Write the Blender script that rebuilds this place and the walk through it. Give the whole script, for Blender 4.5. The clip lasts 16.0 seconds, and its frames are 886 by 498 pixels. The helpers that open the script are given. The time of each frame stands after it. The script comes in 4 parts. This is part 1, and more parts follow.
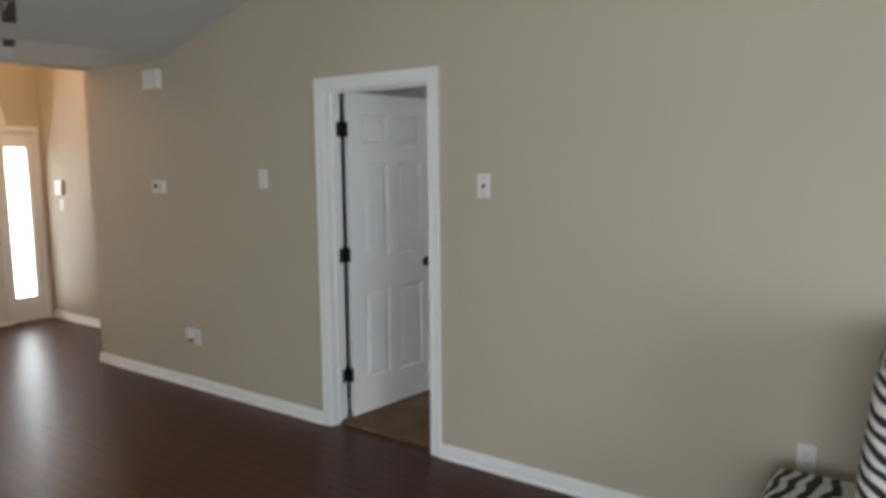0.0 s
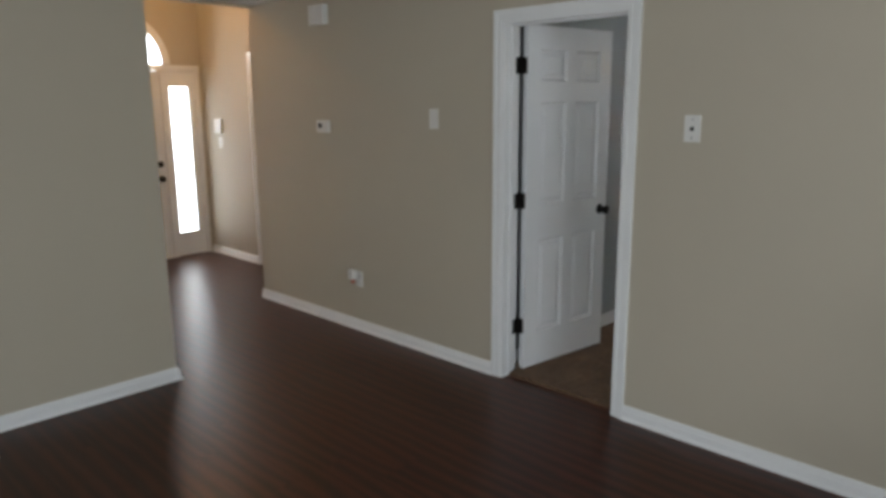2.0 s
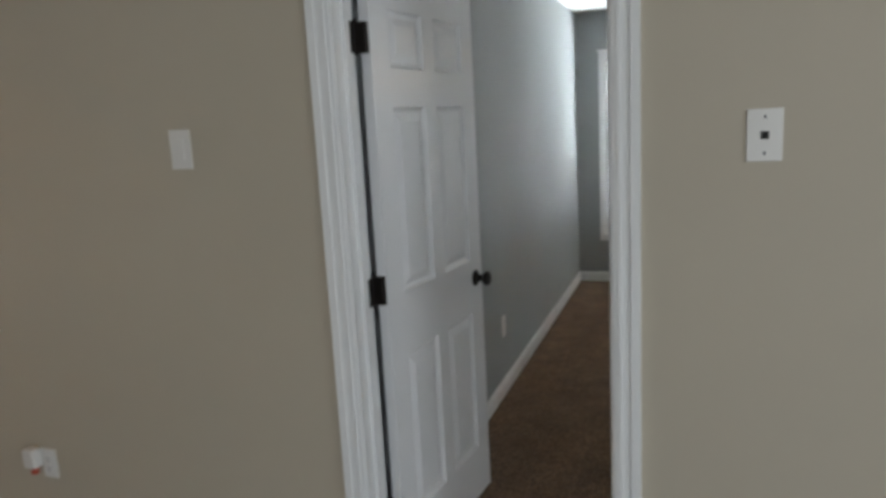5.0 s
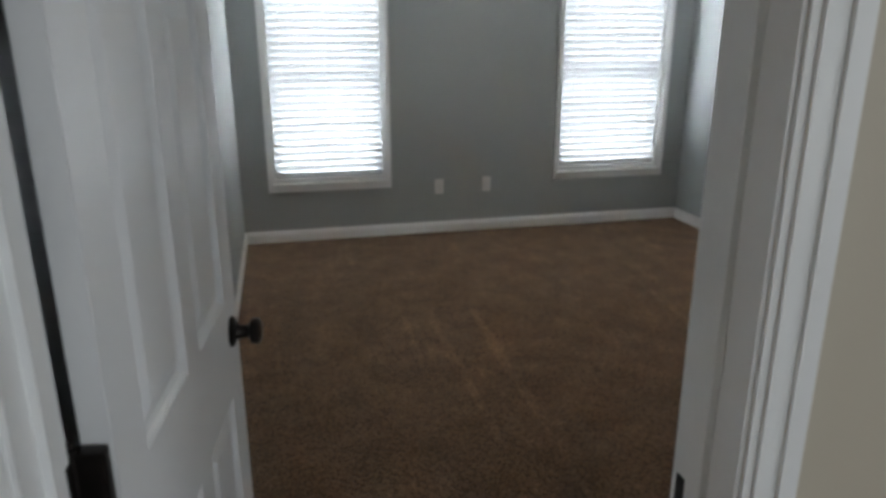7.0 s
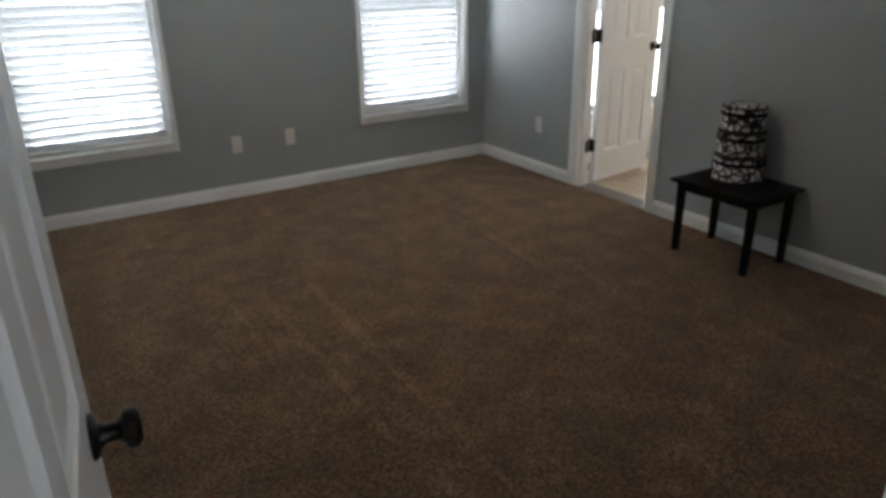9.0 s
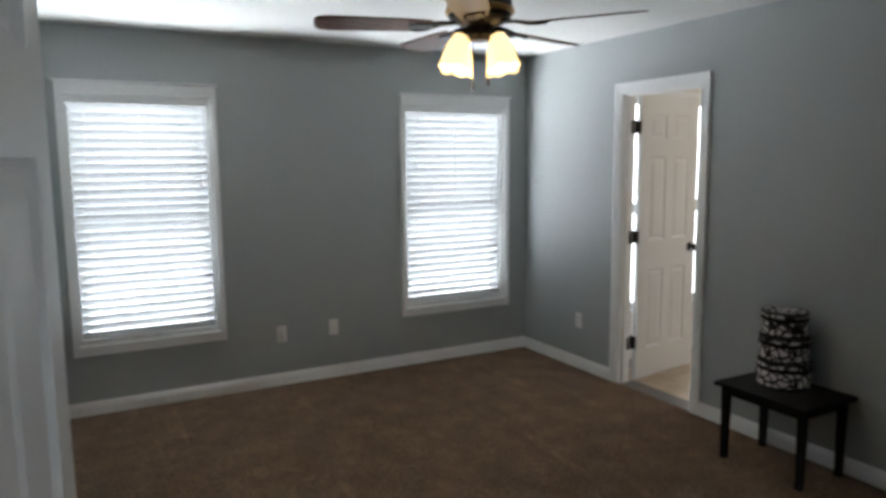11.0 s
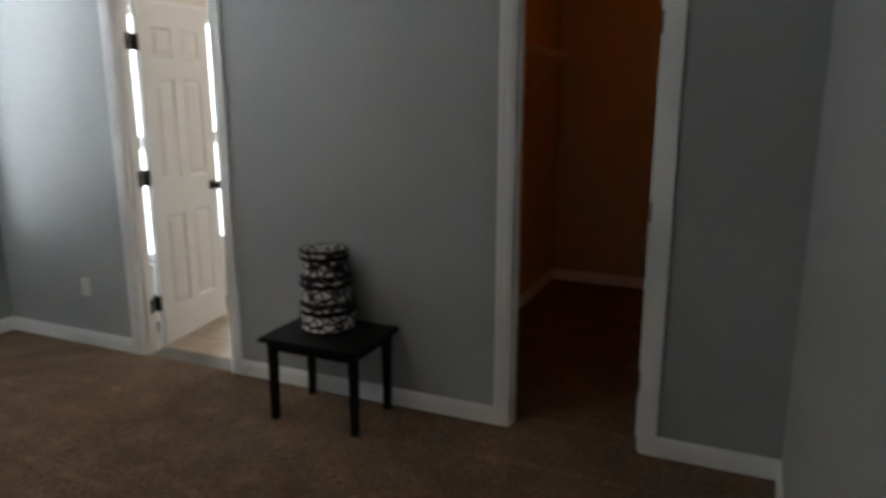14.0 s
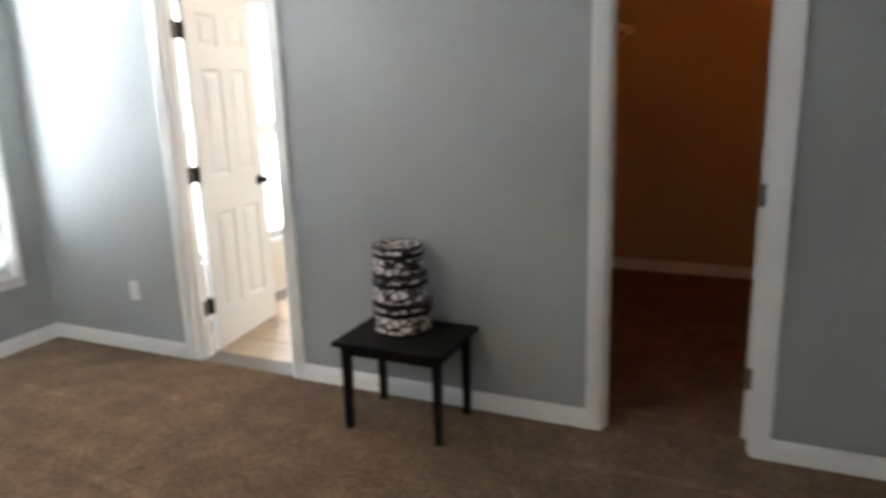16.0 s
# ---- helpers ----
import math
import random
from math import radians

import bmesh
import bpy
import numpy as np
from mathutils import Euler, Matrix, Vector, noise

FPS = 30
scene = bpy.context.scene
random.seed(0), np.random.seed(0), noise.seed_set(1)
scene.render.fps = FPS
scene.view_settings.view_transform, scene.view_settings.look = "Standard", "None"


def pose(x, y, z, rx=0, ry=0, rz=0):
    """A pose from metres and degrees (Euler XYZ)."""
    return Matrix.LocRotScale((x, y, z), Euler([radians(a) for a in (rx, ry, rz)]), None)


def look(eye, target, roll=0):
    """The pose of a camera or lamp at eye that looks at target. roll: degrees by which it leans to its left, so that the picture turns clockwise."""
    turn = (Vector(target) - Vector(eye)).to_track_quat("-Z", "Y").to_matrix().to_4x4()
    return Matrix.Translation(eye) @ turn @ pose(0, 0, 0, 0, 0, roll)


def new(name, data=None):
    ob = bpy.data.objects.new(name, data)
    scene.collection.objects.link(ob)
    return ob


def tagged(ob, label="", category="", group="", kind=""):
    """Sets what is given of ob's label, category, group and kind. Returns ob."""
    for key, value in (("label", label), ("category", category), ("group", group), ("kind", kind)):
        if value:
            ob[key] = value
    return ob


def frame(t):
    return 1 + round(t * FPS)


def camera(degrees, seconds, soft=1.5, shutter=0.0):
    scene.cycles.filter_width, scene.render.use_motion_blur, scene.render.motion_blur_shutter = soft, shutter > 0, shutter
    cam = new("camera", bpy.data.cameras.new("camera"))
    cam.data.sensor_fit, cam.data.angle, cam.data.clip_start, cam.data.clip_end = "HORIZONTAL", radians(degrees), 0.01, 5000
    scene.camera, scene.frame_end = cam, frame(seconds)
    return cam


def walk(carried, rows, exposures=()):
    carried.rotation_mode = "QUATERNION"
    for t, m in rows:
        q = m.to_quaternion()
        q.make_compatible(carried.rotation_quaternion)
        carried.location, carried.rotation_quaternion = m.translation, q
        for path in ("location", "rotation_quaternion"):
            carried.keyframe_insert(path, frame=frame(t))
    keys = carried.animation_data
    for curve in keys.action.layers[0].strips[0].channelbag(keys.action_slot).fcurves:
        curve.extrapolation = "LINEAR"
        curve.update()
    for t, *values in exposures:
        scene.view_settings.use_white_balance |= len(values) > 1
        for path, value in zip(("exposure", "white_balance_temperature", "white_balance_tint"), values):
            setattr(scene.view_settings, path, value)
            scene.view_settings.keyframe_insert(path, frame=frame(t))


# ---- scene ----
cam = camera(64.5, 16.0, 3.5, 0.35)
PATH = [
    (0, (3.045, -3.055, 1.628), (1.908, -1.428, 1.382), -0.5),
    (0.5, (2.924, -2.984, 1.676), (1.697, -1.462, 1.253), -1.7),
    (1, (2.824, -2.952, 1.668), (1.388, -1.603, 1.319), 1.7),
    (1.5, (2.768, -2.978, 1.641), (1.253, -1.741, 1.221), 0.6),
    (2, (2.612, -3.102, 1.63), (1.243, -1.702, 1.221), -0.4),
    (2.5, (2.38, -3.073, 1.616), (1.05, -1.625, 1.247), -0.1),
    (3, (2.091, -2.889, 1.619), (0.848, -1.364, 1.256), 0.3),
    (3.5, (1.744, -2.646, 1.597), (0.649, -1.006, 1.26), 0.2),
    (3.7, (1.635, -2.562, 1.608), (0.602, -0.884, 1.269), -0.1),
    (6, (0.601, -1.137, 1.559), (0.428, 0.814, 1.155), -2.6),
    (6.5, (0.418, -0.85, 1.566), (0.618, 1.085, 1.1), -0.6),
    (7, (0.322, -0.619, 1.556), (0.748, 1.245, 0.968), -0.1),
    (7.5, (0.334, -0.389, 1.543), (0.871, 1.417, 0.872), -1.5),
    (8, (0.286, -0.246, 1.55), (1.069, 1.435, 0.801), -0.9),
    (8.5, (0.218, -0.127, 1.528), (1.142, 1.458, 0.731), -1.8),
    (9, (0.181, -0.101, 1.54), (1.16, 1.471, 0.785), -0.9),
    (9.5, (0.209, -0.128, 1.558), (1.098, 1.582, 1.024), -0.5),
    (10, (0.209, -0.127, 1.624), (1.055, 1.657, 1.306), -0.1),
    (10.2, (0.208, -0.149, 1.627), (1.022, 1.664, 1.4), -0.4),
    (12.3, (0.226, -0.005, 1.592), (1.416, 1.562, 1.235), 0.0),
    (12.5, (0.333, 0.029, 1.587), (1.401, 1.667, 1.167), -0.4),
    (13, (0.433, 0.069, 1.577), (1.59, 1.645, 1.155), -0.5),
    (13.5, (0.596, 0.164, 1.547), (2.156, 1.353, 1.159), -1.5),
    (14, (0.707, 0.328, 1.56), (2.492, 1.117, 1.12), -0.0),
    (14.5, (0.736, 0.339, 1.567), (2.61, 0.881, 1.129), 0.1),
    (15, (0.713, 0.351, 1.577), (2.619, 0.803, 1.172), -0.6),
    (15.5, (0.709, 0.426, 1.559), (2.596, 0.931, 1.13), -0.4),
    (16, (0.791, 0.712, 1.535), (2.556, 1.526, 1.064), -1.8),
]
EXPO = [(0, 0.30, 6500, 10), (0.5, 0.34, 6500, 10), (1, 0.08, 6500, 10), (1.5, -0.12, 6500, 10), (2, 0.00, 6500, 10), (2.5, 0.14, 6500, 10), (3, 0.14, 6500, 10), (3.7, 0.25, 6500, 10), (6, 0.00, 6500, 10), (6.5, 0.08, 6500, 10), (7, -0.04, 6500, 10), (7.5, -0.26, 6500, 10), (8, -0.38, 6500, 10), (8.5, -0.12, 6500, 10), (9, 0.02, 6500, 10), (9.5, 0.10, 6500, 10), (10, 0.00, 6500, 10), (12.3, -0.45, 6500, 10), (12.5, -0.40, 6500, 10), (13, -0.40, 6500, 10), (13.5, -0.20, 6500, 10), (14, -0.10, 6560, 10), (14.5, 0.75, 6560, 10), (15, 1.40, 6560, 10), (15.5, 1.38, 6560, 10), (16, 1.20, 6560, 10)]
walk(cam, [(t, look(eye, target, roll)) for t, eye, target, roll in PATH], EXPO)
TILT = -66
P_BED, P_BATH, P_LIVE, P_FRONT = 370, 44, 84, 8
P_FOYER, P_CLOSET, P_BATHBULB, P_FAN = 22, 1.9, 9.0, 1.0

# ---- world, sun, large lights ----
world = bpy.data.worlds.new("world")
scene.world = world
world.use_nodes = True
sky = world.node_tree.nodes.new("ShaderNodeTexSky")
sky.sky_type, sky.sun_disc = "NISHITA", False
sky.sun_elevation, sky.sun_rotation = radians(68), radians(20)
bg = world.node_tree.nodes["Background"]
bg.inputs["Strength"].default_value = 0.12
world.node_tree.links.new(sky.outputs[0], bg.inputs["Color"])
sun = new("sun", bpy.data.lights.new("sun", "SUN"))
sun.data.energy, sun.data.angle, sun.data.color = 1.0, radians(12), (1, 0.97, 0.93)
sun.rotation_euler = (radians(-18), radians(-12), 0)


def area(name, x, y, z, rx, rz, w, h, power, color):
    lamp = new(name, bpy.data.lights.new(name, "AREA"))
    lamp.data.shape, lamp.data.size, lamp.data.size_y = "RECTANGLE", w, h
    lamp.data.energy, lamp.data.color = power, color
    lamp.matrix_world = pose(x, y, z, rx, 0, rz)
    return lamp


def bulb(name, x, y, z, power, color, radius=0.04):
    lamp = new(name, bpy.data.lights.new(name, "POINT"))
    lamp.data.energy, lamp.data.color, lamp.data.shadow_soft_size = power, color, radius
    lamp.location = (x, y, z)
    return lamp


DAY = (0.88, 0.945, 1.0)
WARM = (1.0, 0.54, 0.20)
# the sky's light in the window openings: bedroom, bathroom, living room's east side, front door
area("sky_window_1", 0.664, 4.95, 1.25, 90, 180, 1.0, 1.75, P_BED, DAY).rotation_euler = (radians(-90), 0, 0)
area("sky_window_2", 2.955, 4.95, 1.25, 90, 180, 1.0, 1.75, P_BED, DAY).rotation_euler = (radians(-90), 0, 0)
area("sky_bath", 4.75, 4.3, 1.25, 90, 180, 1.5, 1.7, P_BATH, DAY).rotation_euler = (radians(-90), 0, 0)
area("sky_living_east", 6.16, -3.2, 1.25, 0, 0, 1.9, 2.4, P_LIVE * 0.8, DAY).rotation_euler = (0, radians(90), 0)
# added fill light through an invented south opening, out of view
area("fill_living_south", 3.6, -6.66, 1.25, 0, 0, 2.4, 1.9, P_LIVE * 1.3, DAY).rotation_euler = (radians(90), 0, 0)
area("sky_front_door", -5.05, -0.2, 1.4, 0, 0, 2.4, 2.0, P_FRONT, DAY).rotation_euler = (0, radians(-90), 0)
bulb("foyer_bulb", -3.55, -0.35, 2.8, P_FOYER, WARM)
bulb("closet_bulb", 5.0, 0.95, 2.4, P_CLOSET, (1.0, 0.28, 0.03))
bulb("bath_bulb", 5.2, 2.5, 2.2, P_BATHBULB, (1.0, 0.74, 0.50))

# ---- materials ----


def material(name, base, rough=0.5, metal=0.0, var=0.05, scale=6.0, fine=120.0, bump=0.0, depth=0.001, spec=0.5):
    """Plain paint or plastic: two scales of tone, fine relief."""
    m = bpy.data.materials.new(name)
    m.use_nodes = True
    nt = m.node_tree
    b = nt.nodes["Principled BSDF"]
    b.inputs["Roughness"].default_value, b.inputs["Metallic"].default_value = rough, metal
    b.inputs["Specular IOR Level"].default_value = spec
    geo = nt.nodes.new("ShaderNodeNewGeometry")
    n1, n2 = nt.nodes.new("ShaderNodeTexNoise"), nt.nodes.new("ShaderNodeTexNoise")
    n1.inputs["Scale"].default_value, n2.inputs["Scale"].default_value = scale, fine
    n1.inputs["Detail"].default_value = 3
    for n in (n1, n2):
        nt.links.new(geo.outputs["Position"], n.inputs["Vector"])
    mixn = nt.nodes.new("ShaderNodeMath")
    mixn.operation = "MULTIPLY_ADD"
    nt.links.new(n2.outputs["Fac"], mixn.inputs[0])
    mixn.inputs[1].default_value = 0.4
    nt.links.new(n1.outputs["Fac"], mixn.inputs[2])
    ramp = nt.nodes.new("ShaderNodeValToRGB")
    ramp.color_ramp.elements[0].position, ramp.color_ramp.elements[1].position = 0.4, 1.0
    ramp.color_ramp.elements[0].color = (*[c * (1 - var) for c in base], 1)
    ramp.color_ramp.elements[1].color = (*[min(1, c * (1 + var)) for c in base], 1)
    nt.links.new(mixn.outputs[0], ramp.inputs[0])
    nt.links.new(ramp.outputs[0], b.inputs["Base Color"])
    if bump:
        bp = nt.nodes.new("ShaderNodeBump")
        bp.inputs["Strength"].default_value, bp.inputs["Distance"].default_value = bump, depth
        nt.links.new(n2.outputs["Fac"], bp.inputs["Height"])
        nt.links.new(bp.outputs[0], b.inputs["Normal"])
    return m


def glow_material(name, color, strength):
    m = bpy.data.materials.new(name)
    m.use_nodes = True
    b = m.node_tree.nodes["Principled BSDF"]
    b.inputs["Base Color"].default_value = (*color, 1)
    b.inputs["Roughness"].default_value = 0.35
    b.inputs["Emission Color"].default_value = (*color, 1)
    b.inputs["Emission Strength"].default_value = strength
    return m


def carpet_material(name, base):
    m = bpy.data.materials.new(name)
    m.use_nodes = True
    nt = m.node_tree
    b = nt.nodes["Principled BSDF"]
    b.inputs["Roughness"].default_value, b.inputs["Specular IOR Level"].default_value = 0.95, 0.1
    b.inputs["Sheen Weight"].default_value, b.inputs["Sheen Roughness"].default_value = 0.1, 0.6
    geo = nt.nodes.new("ShaderNodeNewGeometry")

    def noise_at(scale, detail, stretch=(1, 1, 1)):
        mp = nt.nodes.new("ShaderNodeMapping")
        mp.inputs["Scale"].default_value = stretch
        nt.links.new(geo.outputs["Position"], mp.inputs["Vector"])
        n = nt.nodes.new("ShaderNodeTexNoise")
        n.inputs["Scale"].default_value, n.inputs["Detail"].default_value = scale, detail
        nt.links.new(mp.outputs[0], n.inputs["Vector"])
        return n

    tuft, patch, streak = noise_at(90, 6), noise_at(5, 6), noise_at(1.6, 3, (6, 0.35, 1))
    foot = noise_at(5.5, 2)

    def ramped(n, lo, hi, a, c):
        r = nt.nodes.new("ShaderNodeValToRGB")
        r.color_ramp.elements[0].position, r.color_ramp.elements[1].position = lo, hi
        r.color_ramp.elements[0].color, r.color_ramp.elements[1].color = (a, a, a, 1), (c, c, c, 1)
        nt.links.new(n.outputs["Fac"], r.inputs[0])
        return r

    last = None
    for r in (ramped(tuft, 0.32, 0.68, 0.3, 1.7), ramped(patch, 0.35, 0.7, 0.8, 1.22),
              ramped(streak, 0.61, 0.69, 1.0, 1.32), ramped(foot, 0.58, 0.7, 1.0, 1.22)):
        if last is None:
            last = r.outputs[0]
            continue
        mx = nt.nodes.new("ShaderNodeMix")
        mx.data_type, mx.blend_type = "RGBA", "MULTIPLY"
        mx.inputs["Factor"].default_value = 1
        nt.links.new(last, mx.inputs["A"])
        nt.links.new(r.outputs[0], mx.inputs["B"])
        last = mx.outputs["Result"]
    mx = nt.nodes.new("ShaderNodeMix")
    mx.data_type, mx.blend_type = "RGBA", "MULTIPLY"
    mx.inputs["Factor"].default_value = 1
    mx.inputs["A"].default_value = (*base, 1)
    nt.links.new(last, mx.inputs["B"])
    nt.links.new(mx.outputs["Result"], b.inputs["Base Color"])
    bp = nt.nodes.new("ShaderNodeBump")
    bp.inputs["Strength"].default_value, bp.inputs["Distance"].default_value = 1.0, 0.014
    nt.links.new(tuft.outputs["Fac"], bp.inputs["Height"])
    nt.links.new(bp.outputs[0], b.inputs["Normal"])
    return m


def wood_material(name, dark, light, rough, stretch, scale, per_piece):
    m = bpy.data.materials.new(name)
    m.use_nodes = True
    nt = m.node_tree
    b = nt.nodes["Principled BSDF"]
    b.inputs["Specular IOR Level"].default_value = 0.28
    geo, info = nt.nodes.new("ShaderNodeNewGeometry"), nt.nodes.new("ShaderNodeObjectInfo")
    sh = nt.nodes.new("ShaderNodeVectorMath")
    sh.operation = "MULTIPLY_ADD"
    comb = nt.nodes.new("ShaderNodeCombineXYZ")
    nt.links.new(info.outputs["Random"], comb.inputs[0])
    nt.links.new(info.outputs["Random"], comb.inputs[2])
    nt.links.new(comb.outputs[0], sh.inputs[0])
    sh.inputs[1].default_value = (37, 0, 53)
    nt.links.new(geo.outputs["Position"], sh.inputs[2])
    mp = nt.nodes.new("ShaderNodeMapping")
    mp.inputs["Scale"].default_value = stretch
    nt.links.new(sh.outputs[0], mp.inputs["Vector"])
    grain = nt.nodes.new("ShaderNodeTexWave")
    grain.bands_direction = "Y"
    grain.inputs["Scale"].default_value, grain.inputs["Distortion"].default_value = scale, 6
    grain.inputs["Detail"].default_value, grain.inputs["Detail Scale"].default_value = 3, 0.8
    nt.links.new(mp.outputs[0], grain.inputs["Vector"])
    fine = nt.nodes.new("ShaderNodeTexNoise")
    fine.inputs["Scale"].default_value, fine.inputs["Detail"].default_value = 26, 4
    nt.links.new(mp.outputs[0], fine.inputs["Vector"])
    mul = nt.nodes.new("ShaderNodeMath")
    mul.operation = "MULTIPLY_ADD"
    nt.links.new(fine.outputs["Fac"], mul.inputs[0])
    mul.inputs[1].default_value = 0.6
    nt.links.new(grain.outputs["Fac"], mul.inputs[2])
    tone = nt.nodes.new("ShaderNodeMath")
    tone.operation = "MULTIPLY_ADD"
    nt.links.new(info.outputs["Random"], tone.inputs[0])
    tone.inputs[1].default_value = per_piece
    nt.links.new(mul.outputs[0], tone.inputs[2])
    r = nt.nodes.new("ShaderNodeValToRGB")
    r.color_ramp.elements[0].position, r.color_ramp.elements[1].position = 0.2, 1.0
    r.color_ramp.elements[0].color, r.color_ramp.elements[1].color = (*dark, 1), (*light, 1)
    half = nt.nodes.new("ShaderNodeMath")
    half.operation = "MULTIPLY"
    half.inputs[1].default_value = 0.55
    nt.links.new(tone.outputs[0], half.inputs[0])
    nt.links.new(half.outputs[0], r.inputs[0])
    nt.links.new(r.outputs[0], b.inputs["Base Color"])
    rr = nt.nodes.new("ShaderNodeMapRange")
    rr.inputs["To Min"].default_value, rr.inputs["To Max"].default_value = rough - 0.01, rough + 0.03
    nt.links.new(mul.outputs[0], rr.inputs["Value"])
    nt.links.new(rr.outputs[0], b.inputs["Roughness"])
    bp = nt.nodes.new("ShaderNodeBump")
    bp.inputs["Strength"].default_value, bp.inputs["Distance"].default_value = 0.16, 0.0012
    nt.links.new(fine.outputs["Fac"], bp.inputs["Height"])
    nt.links.new(bp.outputs[0], b.inputs["Normal"])
    return m


def pattern_material(name, kind, dark, light, scale):
    """Printed cloth or paper: zebra stripes, or pale blossoms on black."""
    m = bpy.data.materials.new(name)
    m.use_nodes = True
    nt = m.node_tree
    b = nt.nodes["Principled BSDF"]
    b.inputs["Roughness"].default_value = 0.75
    co = nt.nodes.new("ShaderNodeNewGeometry").outputs["Position"]
    n = nt.nodes.new("ShaderNodeTexNoise")
    n.inputs["Scale"].default_value, n.inputs["Detail"].default_value = scale * 0.35, 2
    r = nt.nodes.new("ShaderNodeValToRGB")
    r.color_ramp.interpolation = "EASE"
    if kind == "zebra":
        mp = nt.nodes.new("ShaderNodeMapping")
        mp.inputs["Rotation"].default_value = (0.5, 0.75, 0.5)
        nt.links.new(co, mp.inputs["Vector"])
        t = nt.nodes.new("ShaderNodeTexWave")
        t.inputs["Scale"].default_value, t.inputs["Distortion"].default_value = scale, 5.5
        t.inputs["Detail"].default_value, t.inputs["Detail Scale"].default_value = 1.5, 0.9
        nt.links.new(mp.outputs[0], t.inputs["Vector"])
        nt.links.new(t.outputs["Fac"], r.inputs[0])
        lo, hi = 0.47, 0.55
    else:
        t = nt.nodes.new("ShaderNodeTexVoronoi")
        t.feature = "DISTANCE_TO_EDGE"
        t.inputs["Scale"].default_value = scale
        nt.links.new(co, n.inputs["Vector"])
        mx = nt.nodes.new("ShaderNodeMix")
        mx.data_type, mx.blend_type = "RGBA", "ADD"
        mx.inputs["Factor"].default_value = 0.06
        nt.links.new(co, mx.inputs["A"])
        nt.links.new(n.outputs["Color"], mx.inputs["B"])
        nt.links.new(mx.outputs["Result"], t.inputs["Vector"])
        nt.links.new(t.outputs["Distance"], r.inputs[0])
        lo, hi = 0.07, 0.15
    r.color_ramp.elements[0].position, r.color_ramp.elements[1].position = lo, hi
    r.color_ramp.elements[0].color, r.color_ramp.elements[1].color = (*dark, 1), (*light, 1)
    nt.links.new(r.outputs[0], b.inputs["Base Color"])
    return m


def slat_material():
    m = bpy.data.materials.new("blind_vinyl")
    m.use_nodes = True
    nt = m.node_tree
    b = nt.nodes["Principled BSDF"]
    b.inputs["Base Color"].default_value, b.inputs["Roughness"].default_value = (0.60, 0.61, 0.62, 1), 0.5
    tr, mix = nt.nodes.new("ShaderNodeBsdfTranslucent"), nt.nodes.new("ShaderNodeMixShader")
    tr.inputs["Color"].default_value = (0.48, 0.495, 0.505, 1)
    mix.inputs[0].default_value = 0.09
    nt.links.new(b.outputs[0], mix.inputs[1])
    nt.links.new(tr.outputs[0], mix.inputs[2])
    nt.links.new(mix.outputs[0], nt.nodes["Material Output"].inputs[0])
    return m


def glass_material():
    m = bpy.data.materials.new("window_glass")
    m.use_nodes = True
    b = m.node_tree.nodes["Principled BSDF"]
    b.inputs["Base Color"].default_value, b.inputs["Roughness"].default_value = (1, 1, 1, 1), 0.0
    b.inputs["Transmission Weight"].default_value, b.inputs["IOR"].default_value = 1.0, 1.1
    return m


BEIGE = material("beige_wall_paint", (0.495, 0.446, 0.355), 0.6, var=0.03, scale=1.2, fine=220, bump=0.25)
GREY = material("grey_wall_paint", (0.35, 0.372, 0.372), 0.6, var=0.03, scale=1.2, fine=220, bump=0.25)
CREAM = material("cream_wall_paint", (0.74, 0.70, 0.64), 0.6, var=0.03, scale=1.2, fine=220, bump=0.2)
TAN = material("tan_closet_paint", (0.5, 0.36, 0.21), 0.65, var=0.03, scale=1.2, fine=220, bump=0.2)
CEIL = material("ceiling_paint", (0.62, 0.62, 0.60), 0.85, var=0.04, scale=2, fine=90, bump=0.5, depth=0.003)
WHITE = material("white_gloss_trim", (0.82, 0.83, 0.83), 0.28, var=0.025, scale=5, fine=60, bump=0.08)
DOORW = material("white_door_paint", (0.76, 0.77, 0.78), 0.3, var=0.025, scale=3, fine=90, bump=0.12)
PLASTIC = material("white_plastic", (0.74, 0.73, 0.70), 0.35, var=0.02)
BRONZE = material("oil_rubbed_bronze", (0.018, 0.015, 0.013), 0.38, 0.7, var=0.2, scale=40)
STEEL = material("satin_nickel", (0.13, 0.13, 0.13), 0.45, 1.0, var=0.1, scale=40)
BLACK = material("black_painted_wood", (0.010, 0.009, 0.009), 0.45, var=0.25, scale=12, fine=80, bump=0.1, spec=0.12)
CARPET = carpet_material("brown_carpet", (0.146, 0.086, 0.047))
OAK = wood_material("dark_stained_oak", (0.032, 0.011, 0.006), (0.092, 0.026, 0.012), 0.33, (0.3, 1, 1), 4, 0.2)
BLADE = wood_material("fan_blade_walnut", (0.05, 0.022, 0.014), (0.14, 0.06, 0.035), 0.4, (1, 1, 1), 7, 0.1)
VINYL = material("beige_tile", (0.44, 0.35, 0.25), 0.4, var=0.18, scale=9, fine=60, bump=0.1)
GROUT = material("grey_grout", (0.24, 0.215, 0.19), 0.8, var=0.1)
STONE = material("grey_stone", (0.13, 0.12, 0.11), 0.5, var=0.25, scale=30, fine=90)
ZEBRA = pattern_material("zebra_print_fabric", "zebra", (0.012, 0.012, 0.013), (0.62, 0.60, 0.57), 7.5)
FLORAL = pattern_material("floral_print_paper", "floral", (0.012, 0.011, 0.012), (0.72, 0.67, 0.66), 24)
SLAT, GLASS = slat_material(), glass_material()
